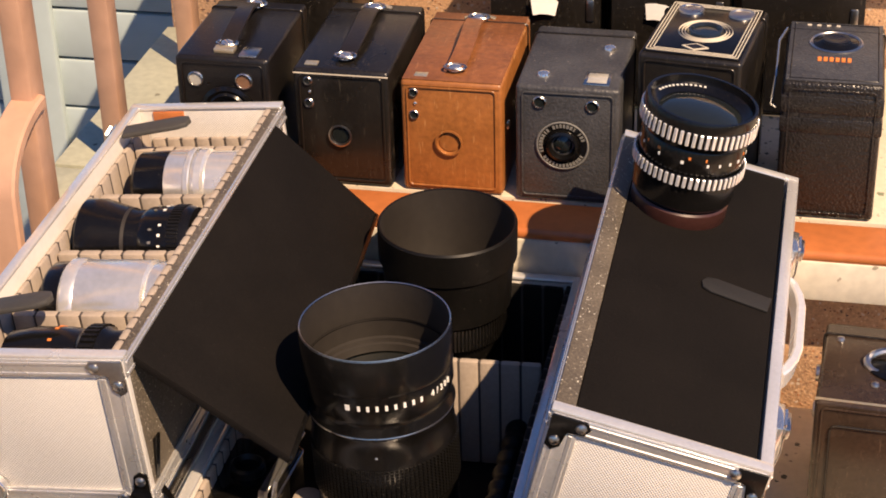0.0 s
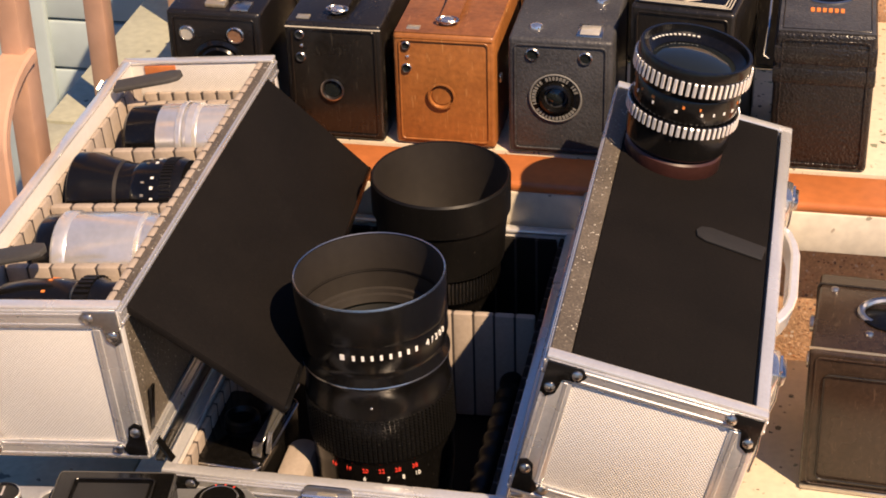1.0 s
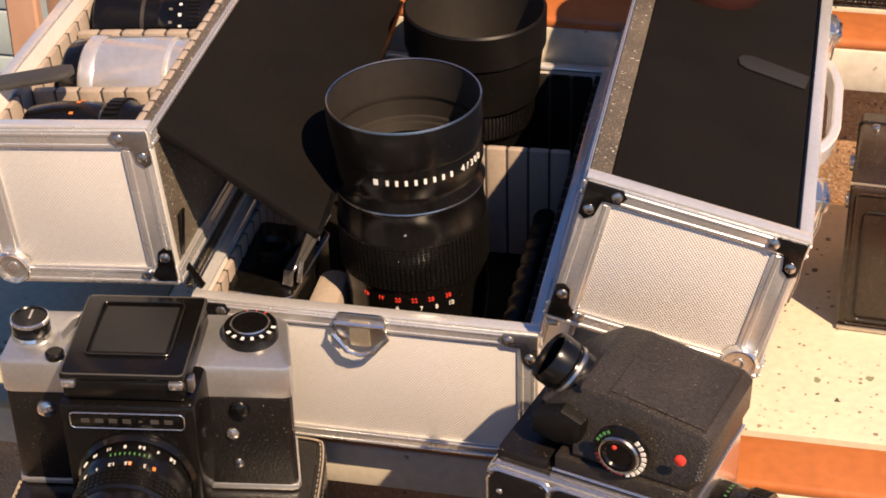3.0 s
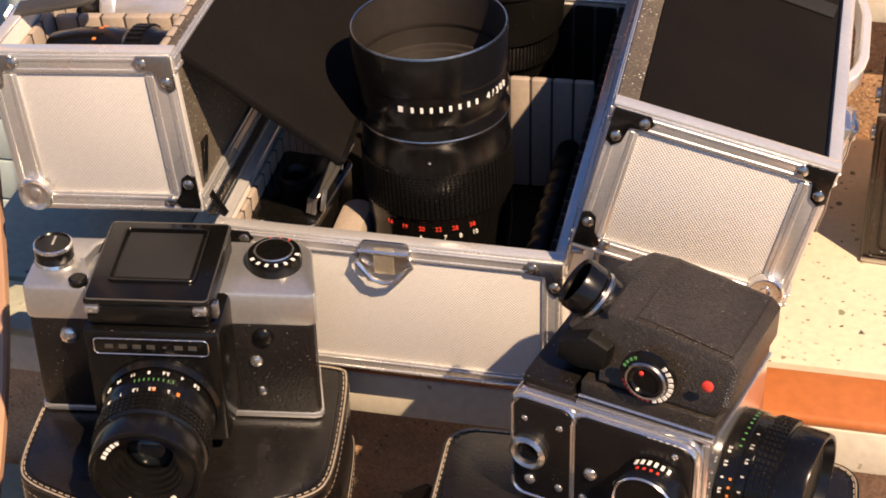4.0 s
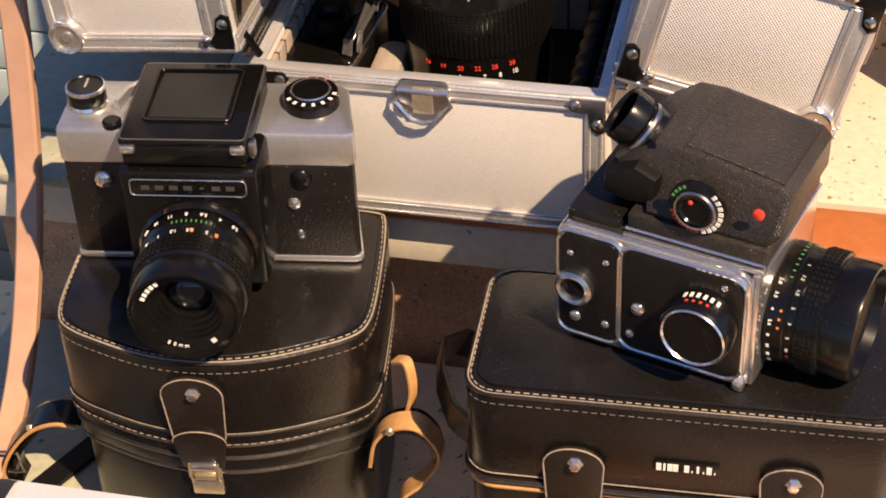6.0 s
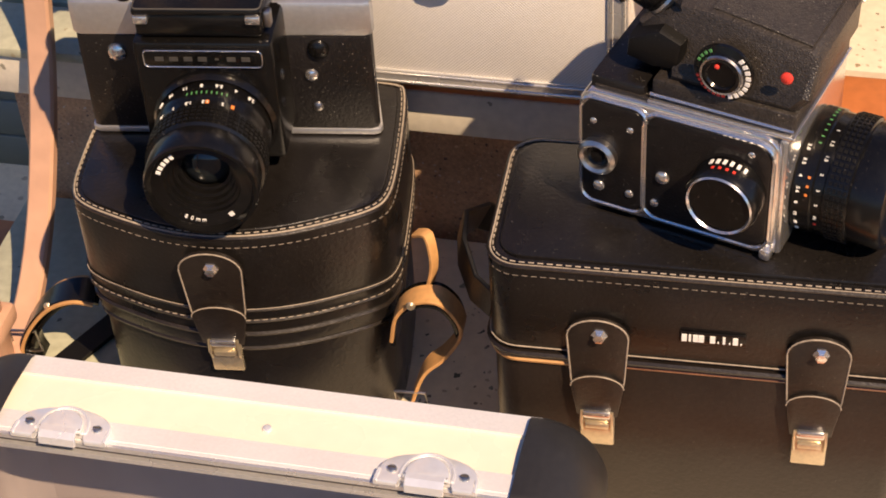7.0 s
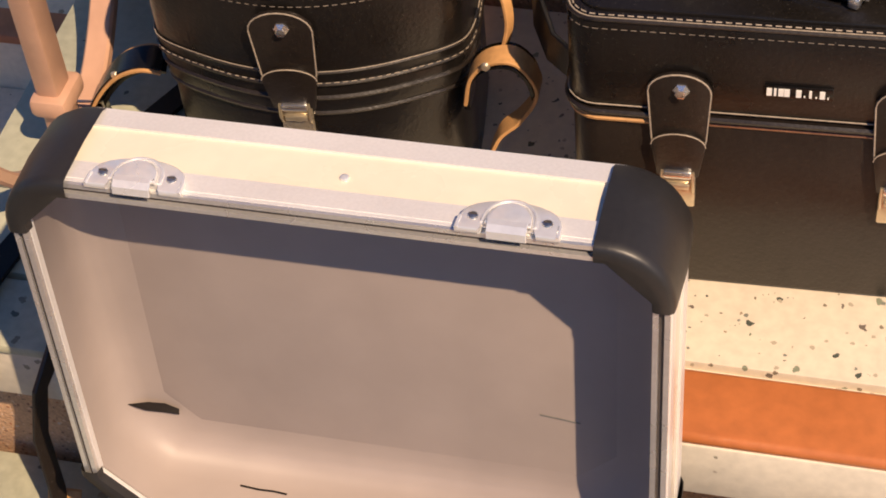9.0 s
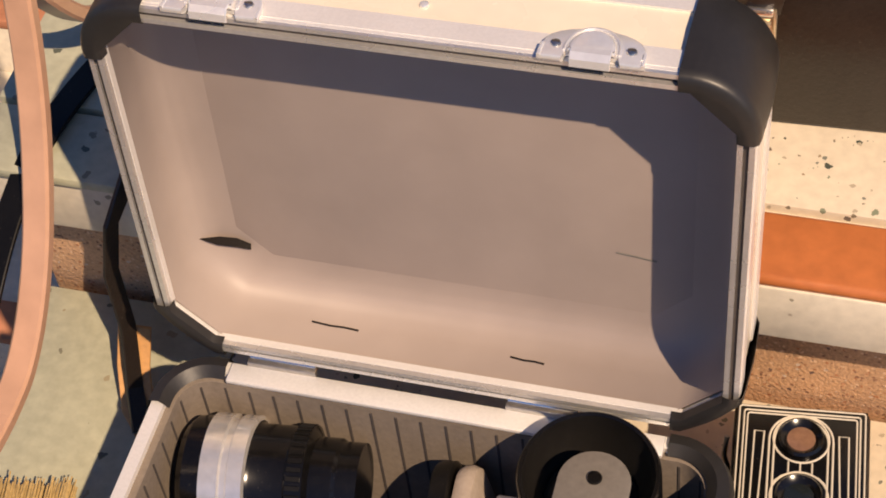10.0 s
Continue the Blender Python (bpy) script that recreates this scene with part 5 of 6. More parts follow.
for k in range(7):
    part("wording_bar", box(0.0046 if k != 4 else 0.002, 0.0005, 0.0026 if k != 4 else 0.0010, (-0.0255 + 0.0078 * k, -0.0385, 0.0805), 0), TAB_LEATHER, npl)
HX, HC = -0.003, 0.003
hood = part("finder_hood", box(0.069, 0.074, 0.015, (HX, HC, 0.0985), 0.003), BLACK_METAL, k6, "folded black finder hood")
part("hood_lid", box(0.070, 0.076, 0.005, (HX, HC, 0.1075), 0.002), BLACK_METAL, hood)
part("lid_frame", sweep([(HX + x, HC + 0.004 + y, 0.1106) for x, y in rounded(0.048, 0.050, 0.003, 3)], 0.0024, 0.0016, (0, 0, 1), True), BLACK_METAL, hood)
part("lid_inset", box(0.042, 0.043, 0.0014, (HX, HC + 0.004, 0.1103), 0.0005), TAB_DARK, hood, "matt dark grey lid panel")
part("lid_edge", tube([(HX + x, HC + y, 0.1096) for x, y in rounded(0.0685, 0.0745, 0.003, 4)], 0.0005, 6, True), TAB_LEATHER, hood, "rubbed grey edge")
for x in (-0.030, 0.030):
    part("hinge", box(0.0080, 0.004, 0.0050, (HX + x, HC - 0.0375, 0.1035), 0.001), CHROME, hood)
part("hood_hook", box(0.004, 0.006, 0.010, (HX + 0.0365, HC - 0.030, 0.100), 0.001), STEEL, hood)
dl = part("shutter_dial", lathe([(0.0158, 0.0905), (0.0158, 0.0965), (0.0152, 0.0985), (0.0125, 0.0988), (0.0118, 0.1000), (0.0105, 0.1004), (0, 0.1002)], 44, at=(0.0575, 0.0300, 0)), BLACK_METAL, k6)
part("dial_rim", lathe([(0.0118, 0.0996), (0.0112, 0.1006), (0.0104, 0.1004)], 40, at=(0.0575, 0.0300, 0)), CHROME, dl)
part("speed_marks", marks(0.0138, 0.0987, 7, 0.0018, 0.0006, 215, 375, 0.0024), WHITE, dl).matrix_local = Matrix.Translation((0.0575, 0.0300, 0))
part("speed_marks", marks(0.0138, 0.0987, 3, 0.0010, 0.0006, 60, 130, 0.0016), RED, dl).matrix_local = Matrix.Translation((0.0575, 0.0300, 0))
KN = (-0.0705, 0.0270, 0)
kn = part("counter_knob", lathe([(0.0106, 0.0905), (0.0106, 0.0955), (0.0112, 0.0958), (0.0112, 0.1015), (0.0106, 0.1030), (0.0098, 0.1022), (0, 0.1022)], 36, at=KN), BLACK_METAL, k6)
part("knob_rim", lathe([(0.0114, 0.1012), (0.0112, 0.1028), (0.0104, 0.1033)], 36, at=KN), CHROME, kn)
part("knob_base", lathe([(0.0108, 0.0905), (0.0118, 0.0915), (0.0110, 0.0935)], 36, at=KN), CHROME, kn)
part("knob_mark", box(0.0012, 0.009, 0.0005, (KN[0], KN[1] + 0.003, 0.1024), 0), CHROME, kn)
part("wind_lever", sweep([(-0.052, 0.020, 0.0945), (-0.048, 0.032, 0.0955), (-0.040, 0.040, 0.096)], 0.007, 0.003, (0, 0, 1)), SILVER_PAINT, k6)
part("lever_tip", box(0.010, 0.010, 0.006, (-0.036, 0.044, 0.0965), 0.002), PLASTIC, k6)
part("release_button", lathe([(0.0055, 0.0905), (0.0055, 0.0935), (0.0042, 0.0945), (0, 0.0945)], 24, at=(-0.052, 0.006, 0)), BLACK_METAL, k6)
screw(k6, (0.053, -0.0002, 0.060), 0.0062, BLACK_METAL, name="socket")
for x, z, r, mt in ((0.0745, 0.061, 0.0042, CHROME), (0.0475, 0.042, 0.0040, CHROME), (0.049, 0.020, 0.0034, STEEL), (-0.079, 0.058, 0.0036, CHROME), (-0.0605, 0.057, 0.0058, CHROME)):
    screw(k6, (x, 0.0002 if abs(x) < 0.074 else 0.004, z), r, mt, name="screw")
lens6 = part("taking_lens", lathe([(0.0306, 0.040), (0.0317, 0.044), (0.0317, 0.056), (0.0311, 0.057), (0.0311, 0.063), (0.0319, 0.064), (0.0319, 0.078), (0.0304, 0.079), (0.0308, 0.081), (0.0308, 0.094), (0.0299, 0.096), (0.0281, 0.096), (0.0268, 0.0925), (0.0205, 0.0905), (0.0202, 0.0880), (0.0186, 0.0876), (0.0183, 0.0850), (0.0168, 0.0846), (0.0164, 0.0815), (0.0148, 0.0810), (0.0144, 0.0780), (0.0128, 0.0775), (0.0124, 0.0750)], 64, m=Matrix.Translation((-0.002, 0, 0.0375)) @ Matrix.Rotation(radians(2.0), 4, "Z") @ FRONT), BLACK_METAL, k6, "black standard lens")
part("front_glass", lathe([(0.0126, 0.0745), (0.0100, 0.0772), (0.0055, 0.0790), (0, 0.0796)], 48, m=Matrix.Translation((-0.002, 0, 0.0375)) @ Matrix.Rotation(radians(2.0), 4, "Z") @ FRONT), LENS_GLASS, lens6)
LM = Matrix.Translation((-0.002, 0, 0.0375)) @ Matrix.Rotation(radians(2.0), 4, "Z") @ FRONT
gr = bmesh.new()
for k, z in enumerate((0.0660, 0.0692, 0.0724, 0.0756)):
    marks(0.0320, z, 60, 0.0024, 0.0020, 0, 360, 0.0012, bm=gr)
part("focus_grip", gr, RUBBER, lens6).matrix_local = LM
part("depth_scale", marks(0.0318, 0.0525, 9, 0.0006, 0.0020, 68, 112), GREEN, lens6).matrix_local = LM
part("index", marks(0.0312, 0.0600, 2, 0.0018, 0.0026, 60, 110), ORANGE, lens6).matrix_local = LM
part("ring_wording", marks(0.0236, 0.0920, 5, 0.0018, 0.0006, 125, 165, 0.0026), WHITE, lens6).matrix_local = LM
part("ring_wording", marks(0.0236, 0.0920, 1, 0.0026, 0.0006, 305, 310, 0.0026), WHITE, lens6).matrix_local = LM


def ring_numbers(parent, m, texts, r, z, a0, step, size, mat):
    """Numbers engraved round a barrel, read from outside."""
    for k, txt in enumerate(texts):
        lettering(txt, size, mat, parent, m @ Matrix.Rotation(radians(a0 + step * k), 4, "Z") @ Matrix.Translation((r, 0, z)) @ Matrix.Rotation(radians(90), 4, "Z") @ Matrix.Rotation(radians(90), 4, "X"), "scale_number")


ring_numbers(lens6, LM, ("22", "16", "11", "8", "5.6", "4", "2.8"), 0.0318, 0.0465, 145, -17, 0.0034, WHITE)
ring_numbers(lens6, LM, ("2", "1.5", "1.2", "1", ".8"), 0.0312, 0.0600, 70, 17, 0.0034, WHITE)
for k, txt in enumerate("80mm"):
    lettering(txt, 0.0034, WHITE, lens6, LM @ Matrix.Rotation(radians(-118 + 8 * k), 4, "Z") @ Matrix.Translation((0.0236, 0, 0.0920)) @ Matrix.Rotation(radians(90), 4, "Z"), "ring_number")


# ---- modular camera with prism finder ----
k8 = thing("film_camera", "chrome-trimmed modular medium format camera with black prism finder", "camera", pose(0.0720, -0.1185, C_TOP + 0.1915, 0, 0, -16), "medium format cameras")
HY = 0.043
UP = Matrix.Rotation(radians(90), 4, "X")


def slab(outline, y0, y1, bevel=0.001):
    """An outline of (x, z) drawn along y."""
    return prism(outline, -y1, -y0, bevel, m=UP)


part("body", slab(rounded(0.106, 0.074, 0.009, 5, 0.0, 0.038), -HY, HY, 0.002), CHROME, k8, "chrome body frame")
part("film_back_cover", slab(rounded(0.033, 0.064, 0.007, 5, -0.0335, 0.0385), -HY - 0.0020, -HY + 0.002, 0.0006), LEATHERETTE, k8, "black leatherette film back")
part("side_cover", slab(rounded(0.066, 0.064, 0.009, 5, 0.0170, 0.0385), -HY - 0.0020, -HY + 0.002, 0.0006), LEATHERETTE, k8)
part("trim", tube([(x, -HY - 0.0012, z) for x, z in rounded(0.0355, 0.0665, 0.007, 5, -0.0335, 0.0385)], 0.0011, 6, True), CHROME, k8)
part("trim", tube([(x, -HY - 0.0012, z) for x, z in rounded(0.0685, 0.0665, 0.009, 5, 0.0170, 0.0385)], 0.0011, 6, True), CHROME, k8)
part("top_cover", box(0.092, 0.080, 0.003, (0.0, 0.0, 0.0755), 0.001), WRINKLE, k8)
part("film_back_top", box(0.030, 0.078, 0.012, (-0.034, 0.0, 0.076), 0.003), LEATHERETTE, k8)
kb = part("winding_knob", lathe([(0.0190, 0.0), (0.0190, 0.013), (0.0180, 0.015), (0.0165, 0.0158), (0.0160, 0.0148), (0, 0.0148)], 44, m=Matrix.Translation((0.0300, -HY - 0.0015, 0.0400)) @ FRONT), BLACK_METAL, k8)
part("knob_ring", lathe([(0.0172, 0.0154), (0.0166, 0.0166), (0.0158, 0.0154)], 44, m=Matrix.Translation((0.0300, -HY - 0.0015, 0.0400)) @ FRONT), CHROME, kb)
part("knob_scale", marks(0.0191, 0.0050, 6, 0.0017, 0.0034, 62, 128), WHITE, kb).matrix_local = Matrix.Translation((0.0300, -HY - 0.0015, 0.0400)) @ FRONT
part("knob_scale", marks(0.0191, 0.0100, 4, 0.0014, 0.0016, 75, 120), RED, kb).matrix_local = Matrix.Translation((0.0300, -HY - 0.0015, 0.0400)) @ FRONT
part("counter_window", lathe([(0.0105, 0), (0.0105, 0.004), (0.0085, 0.0055), (0.0070, 0.0045), (0.0064, 0.001)], 32, m=Matrix.Translation((-0.0410, -HY - 0.0015, 0.0375)) @ FRONT), STEEL, k8)
part("counter_glass", lathe([(0.0066, 0.0012), (0.004, 0.002), (0.0034, 0.0034), (0, 0.0036)], 28, m=Matrix.Translation((-0.0410, -HY - 0.0015, 0.0375)) @ FRONT), BLACK_METAL, k8)
for x, z, r in ((-0.041, 0.017, 0.0034), (-0.024, 0.017, 0.0026), (-0.010, 0.016, 0.0026), (-0.006, 0.034, 0.0040), (0.040, 0.064, 0.002), (-0.044, 0.058, 0.002), (-0.024, 0.058, 0.002)):
    screw(k8, (x, -HY - 0.0018, z), r, CHROME, name="screw")
part("release_lug", box(0.006, 0.008, 0.006, (0.050, -HY + 0.001, 0.003), 0.0015), CHROME, k8)
part("front_standard", box(0.005, 0.084, 0.072, (0.0545, 0.0, 0.039), 0.002), CHROME, k8)

pf_o = [(-0.008, 0.0875), (0.057, 0.0875), (0.063, 0.096), (0.0635, 0.113), (0.059, 0.1175), (0.032, 0.1220), (0.006, 0.1260), (-0.008, 0.1255), (-0.020, 0.1170), (-0.032, 0.106), (-0.030, 0.100), (-0.014, 0.094)]
pbm = slab(pf_o, -0.036, 0.036, 0.0035)
for v in pbm.verts:
    if v.co.y < -0.02 and v.co.z > 0.111:
        v.co.y += 0.0100        # the front face leans back towards the top panel
    if v.co.x < -0.0085 and v.co.y < 0:
        v.co.y += 0.0150        # and the eyepiece side is set back
pr = part("prism_finder", pbm, WRINKLE, k8, "black wrinkle-finish prism finder")
part("top_panel", sweep([(0.008, 0.004, 0.1260), (0.032, 0.004, 0.1226), (0.058, 0.004, 0.1182)], 0.052, 0.0016, (0, 1, 0)), WRINKLE, pr, "sparkling wrinkle-paint top panel")
part("finder_foot", box(0.074, 0.078, 0.0115, (0.021, 0.001, 0.0822), 0.0015), WRINKLE, pr)
part("foot_trim", box(0.076, 0.0825, 0.0018, (0.021, 0.0, 0.0762), 0.0006), CHROME, pr)
part("foot_trim", tube([(-0.016, -0.0395, 0.0800), (0.058, -0.0395, 0.0800)], 0.0008, 6), CHROME, pr)
EY = Matrix.Translation((-0.020, -0.004, 0.1150)) @ Matrix.Rotation(radians(-50), 4, "Y") @ Matrix.Rotation(radians(14), 4, "X")
ey = part("eyepiece", lathe([(0.0135, -0.010), (0.0135, 0.002), (0.0124, 0.006), (0.0142, 0.008), (0.0142, 0.016), (0.0135, 0.018), (0.0118, 0.0165), (0.0110, 0.006), (0, 0.004)], 40, m=EY), BLACK_METAL, pr)
part("eyepiece_ring", lathe([(0.0136, 0.0020), (0.0143, 0.0035), (0.0136, 0.0050)], 40, m=EY), STEEL, ey)
part("eyepiece_lens", lathe([(0.0112, 0.0060), (0.006, 0.0075), (0, 0.0080)], 32, m=EY), AMBER_GLASS, ey)
part("finder_bulge", slab([(-0.034, 0.0915), (-0.020, 0.0885), (-0.006, 0.0900), (-0.004, 0.106), (-0.016, 0.111), (-0.033, 0.102)], -0.031, 0.028, 0.0035), RUBBER, pr, "black rounded housing under the eyepiece")
DM = Matrix.Translation((0.0205, -0.0362, 0.1030)) @ FRONT
dd = part("meter_dial", lathe([(0.0150, 0), (0.0150, 0.002), (0.0115, 0.0032), (0.0108, 0.0050), (0.0078, 0.0056), (0.0070, 0.0044), (0, 0.0044)], 44, m=DM), BLACK_METAL, pr)
part("dial_scale", marks(0.0130, 0.0030, 9, 0.0020, 0.0006, -70, 60, 0.0024), WHITE, dd).matrix_local = DM
part("dial_scale", marks(0.0130, 0.0030, 8, 0.0016, 0.0006, 200, 285, 0.0018), RED, dd).matrix_local = DM
part("dial_scale", marks(0.0130, 0.0030, 4, 0.0013, 0.0006, 120, 170, 0.0016), GREEN, dd).matrix_local = DM
part("dial_rim", lathe([(0.0110, 0.0046), (0.0105, 0.0058), (0.0096, 0.0056)], 40, m=DM), STEEL, dd)
screw(dd, (0.0185, -0.0420, 0.1080), 0.0013, RED, name="red_dot")
part("red_button", lathe([(0.0030, 0), (0.0030, 0.0014), (0.0022, 0.0020), (0, 0.0022)], 28, m=Matrix.Translation((0.0515, -0.0362, 0.1080)) @ FRONT), RED, pr, "red glass button")
LX = Matrix.Translation((0.056, -0.004, 0.033)) @ Matrix.Rotation(radians(90), 4, "Y") @ Matrix.Rotation(radians(90), 4, "Z") @ Matrix.Diagonal((0.96, 0.96, 0.82, 1))
lens8 = part("taking_lens", lathe([(0.030, 0.0), (0.0335, 0.003), (0.0335, 0.014), (0.0325, 0.015), (0.0325, 0.021), (0.0338, 0.022), (0.0338, 0.036), (0.0322, 0.037), (0.0325, 0.039), (0.0325, 0.055), (0.0318, 0.057), (0.0298, 0.057), (0.028, 0.050), (0.022, 0.047), (0.018, 0.045)], 64, m=LX), BLACK_METAL, k8, "black wide-angle lens")
part("front_glass", lathe([(0.0185, 0.043), (0.012, 0.046), (0, 0.048)], 48, m=LX), LENS_GLASS, lens8)
gr = bmesh.new()
for z in (0.0245, 0.0277, 0.0309, 0.0341):
    marks(0.0339, z, 60, 0.0020, 0.0020, 0, 360, 0.0010, bm=gr)
part("focus_grip", gr, RUBBER, lens8).matrix_local = LX
ring_numbers(lens8, LX, ("22", "16", "11", "8", "5.6", "4", "3.5", "2.8"), 0.0336, 0.0060, 215, -13, 0.0030, WHITE)
part("depth_scale", marks(0.0336, 0.0115, 8, 0.0006, 0.0018, 70, 125), GREEN, lens8).matrix_local = LX
ring_numbers(lens8, LX, ("10", "5", "3", "2", "1.5", "1.2", "1"), 0.0326, 0.0180, 190, -15, 0.0028, WHITE)
part("feet_scale", marks(0.0336, 0.0115, 3, 0.0012, 0.0016, 150, 175), ORANGE, lens8).matrix_local = LX
part("index", marks(0.0326, 0.0180, 1, 0.0016, 0.0018, 200, 201), RED, lens8).matrix_local = LX


# ---- open aluminium case on the lowest step ----
oc = thing("open_case", "open aluminium case with ivory sides and black plastic corners", "case", Matrix())
LW, LH, LD = 0.300, 0.2335, 0.0490
lid = thing("lid", "", "", pose(-0.1005, -0.390, -0.160, -3.5, 0, 0))
lid.parent = oc
lid["label"] = "lid standing open, lined with pale card"
RC = 0.027
lo = rounded(LW, LH, RC, 1, 0.0, LH / 2)
# hollow lid: a back sheet and a wall that follows the rounded outline
part("back_sheet", slab(rounded(LW - 0.006, LH - 0.006, RC - 0.003, 1, 0.0, LH / 2), LD - 0.005, LD - 0.001, 0.0005), IVORY, lid)
part("lining_sheet", slab(rounded(LW - 0.012, LH - 0.012, RC - 0.006, 1, 0.0, LH / 2), LD - 0.0062, LD - 0.0052, 0.0002), LINING, lid, "pale card lining")


def ring_wall(outer, inner, y0, y1):
    bm = bmesh.new()
    n = len(outer)
    a = [bm.verts.new((x, y0, z)) for x, z in outer]
    b = [bm.verts.new((x, y1, z)) for x, z in outer]
    c = [bm.verts.new((x, y1, z)) for x, z in inner]
    d = [bm.verts.new((x, y0, z)) for x, z in inner]
    for p, q in ((a, b), (b, c), (c, d), (d, a)):
        for i in range(n):
            bm.faces.new((p[i], p[(i + 1) % n], q[(i + 1) % n], q[i]))
    return bm


inner = rounded(LW - 0.008, LH - 0.008, RC - 0.004, 1, 0.0, LH / 2)
part("side_wall", ring_wall(lo, inner, 0.004, LD), IVORY, lid, "ivory laminate side")
cove = bmesh.new()
cove_rows = []
for y, inset in ((0.003, 0.0055), (LD - 0.026, 0.0055), (LD - 0.018, 0.0068), (LD - 0.012, 0.0098), (LD - 0.0085, 0.0145), (LD - 0.0066, 0.0215), (LD - 0.0062, 0.0300)):
    cove_rows.append([cove.verts.new((x, y, z)) for x, z in rounded(LW - 2 * inset, LH - 2 * inset, RC - 0.3 * inset, 1, 0.0, LH / 2)])
for p, q in zip(cove_rows, cove_rows[1:]):
    for i in range(len(p)):
        cove.faces.new((p[i], p[(i + 1) % len(p)], q[(i + 1) % len(p)], q[i]))
part("inner_lining", cove, LINING, lid, "pale lining folded round the inside", 60)
part("rim_profile", ring_wall(rounded(LW + 0.002, LH + 0.002, RC + 0.001, 1, 0.0, LH / 2), rounded(LW - 0.014, LH - 0.014, RC - 0.007, 1, 0.0, LH / 2), 0.0, 0.004), ALU_SATIN, lid, "aluminium rim")
part("rim_lip", ring_wall(rounded(LW - 0.0085, LH - 0.0085, RC - 0.0043, 1, 0.0, LH / 2), rounded(LW - 0.0135, LH - 0.0135, RC - 0.0067, 1, 0.0, LH / 2), -0.003, 0.0), ALU, lid)
part("rim_edge", ring_wall(rounded(LW + 0.0015, LH + 0.0015, RC + 0.0008, 1, 0.0, LH / 2), rounded(LW - 0.0035, LH - 0.0035, RC - 0.0018, 1, 0.0, LH / 2), -0.002, 0.0), ALU, lid)
part("rim_groove", ring_wall(rounded(LW - 0.0036, LH - 0.0036, RC - 0.0018, 1, 0.0, LH / 2), rounded(LW - 0.0084, LH - 0.0084, RC - 0.0042, 1, 0.0, LH / 2), -0.0006, 0.0), FOAM_JOINT, lid)
part("rim_band", ring_wall(rounded(LW + 0.0026, LH + 0.0026, RC + 0.0013, 1, 0.0, LH / 2), rounded(LW, LH, RC, 1, 0.0, LH / 2), 0.002, 0.013), ALU_SATIN, lid)
part("back_profile", ring_wall(rounded(LW + 0.0026, LH + 0.0026, RC + 0.0013, 1, 0.0, LH / 2), rounded(LW, LH, RC, 1, 0.0, LH / 2), LD - 0.011, LD + 0.001), ALU_SATIN, lid)
for sx, sz in ((-1, 1), (1, 1), (1, -1), (-1, -1)):
    def arc(r, flat, n=12, run=0.005):
        """A corner's line: flat 1 cuts it straight, 0 rounds it."""
        ccx, ccz = sx * (LW / 2 - RC), LH / 2 + sz * (LH / 2 - RC)
        pts = [(ccx - sx * run, ccz + sz * r)]
        for i in range(n + 1):
            a = radians(90 - 90 * i / n)
            q = r * (1 - flat + flat * math.cos(radians(45)) / math.cos(a - radians(45)))
            pts.append((ccx + sx * q * math.cos(a), ccz + sz * q * math.sin(a)))
        pts.append((ccx + sx * r, ccz - sz * run))
        return pts
    bm = bmesh.new()
    rows = []
    bow = 0.05 if sz > 0 else 0.75
    for y, r, flat in ((0.001, RC - 0.0080, 1.0), (-0.0036, RC - 0.0070, 1.0), (-0.0044, RC - 0.0050, 0.9 * bow + 0.1), (-0.0042, RC + 0.0006, bow), (-0.0026, RC + 0.0024, bow), (0.001, RC + 0.0030, bow), (LD * 0.5, RC + 0.0042, bow), (LD - 0.003, RC + 0.0034, bow), (LD + 0.0018, RC + 0.0008, bow), (LD + 0.002, RC - 0.009, 1.0)):
        rows.append([bm.verts.new((x, y, z)) for x, z in arc(r, flat)])
    for p, q in zip(rows, rows[1:]):
        for i in range(len(p) - 1):
            bm.faces.new((p[i], p[i + 1], q[i + 1], q[i]))
    part("corner_guard", bm, PLASTIC, lid, "black plastic corner guard", 50)
TOPZ = LH + 0.0005
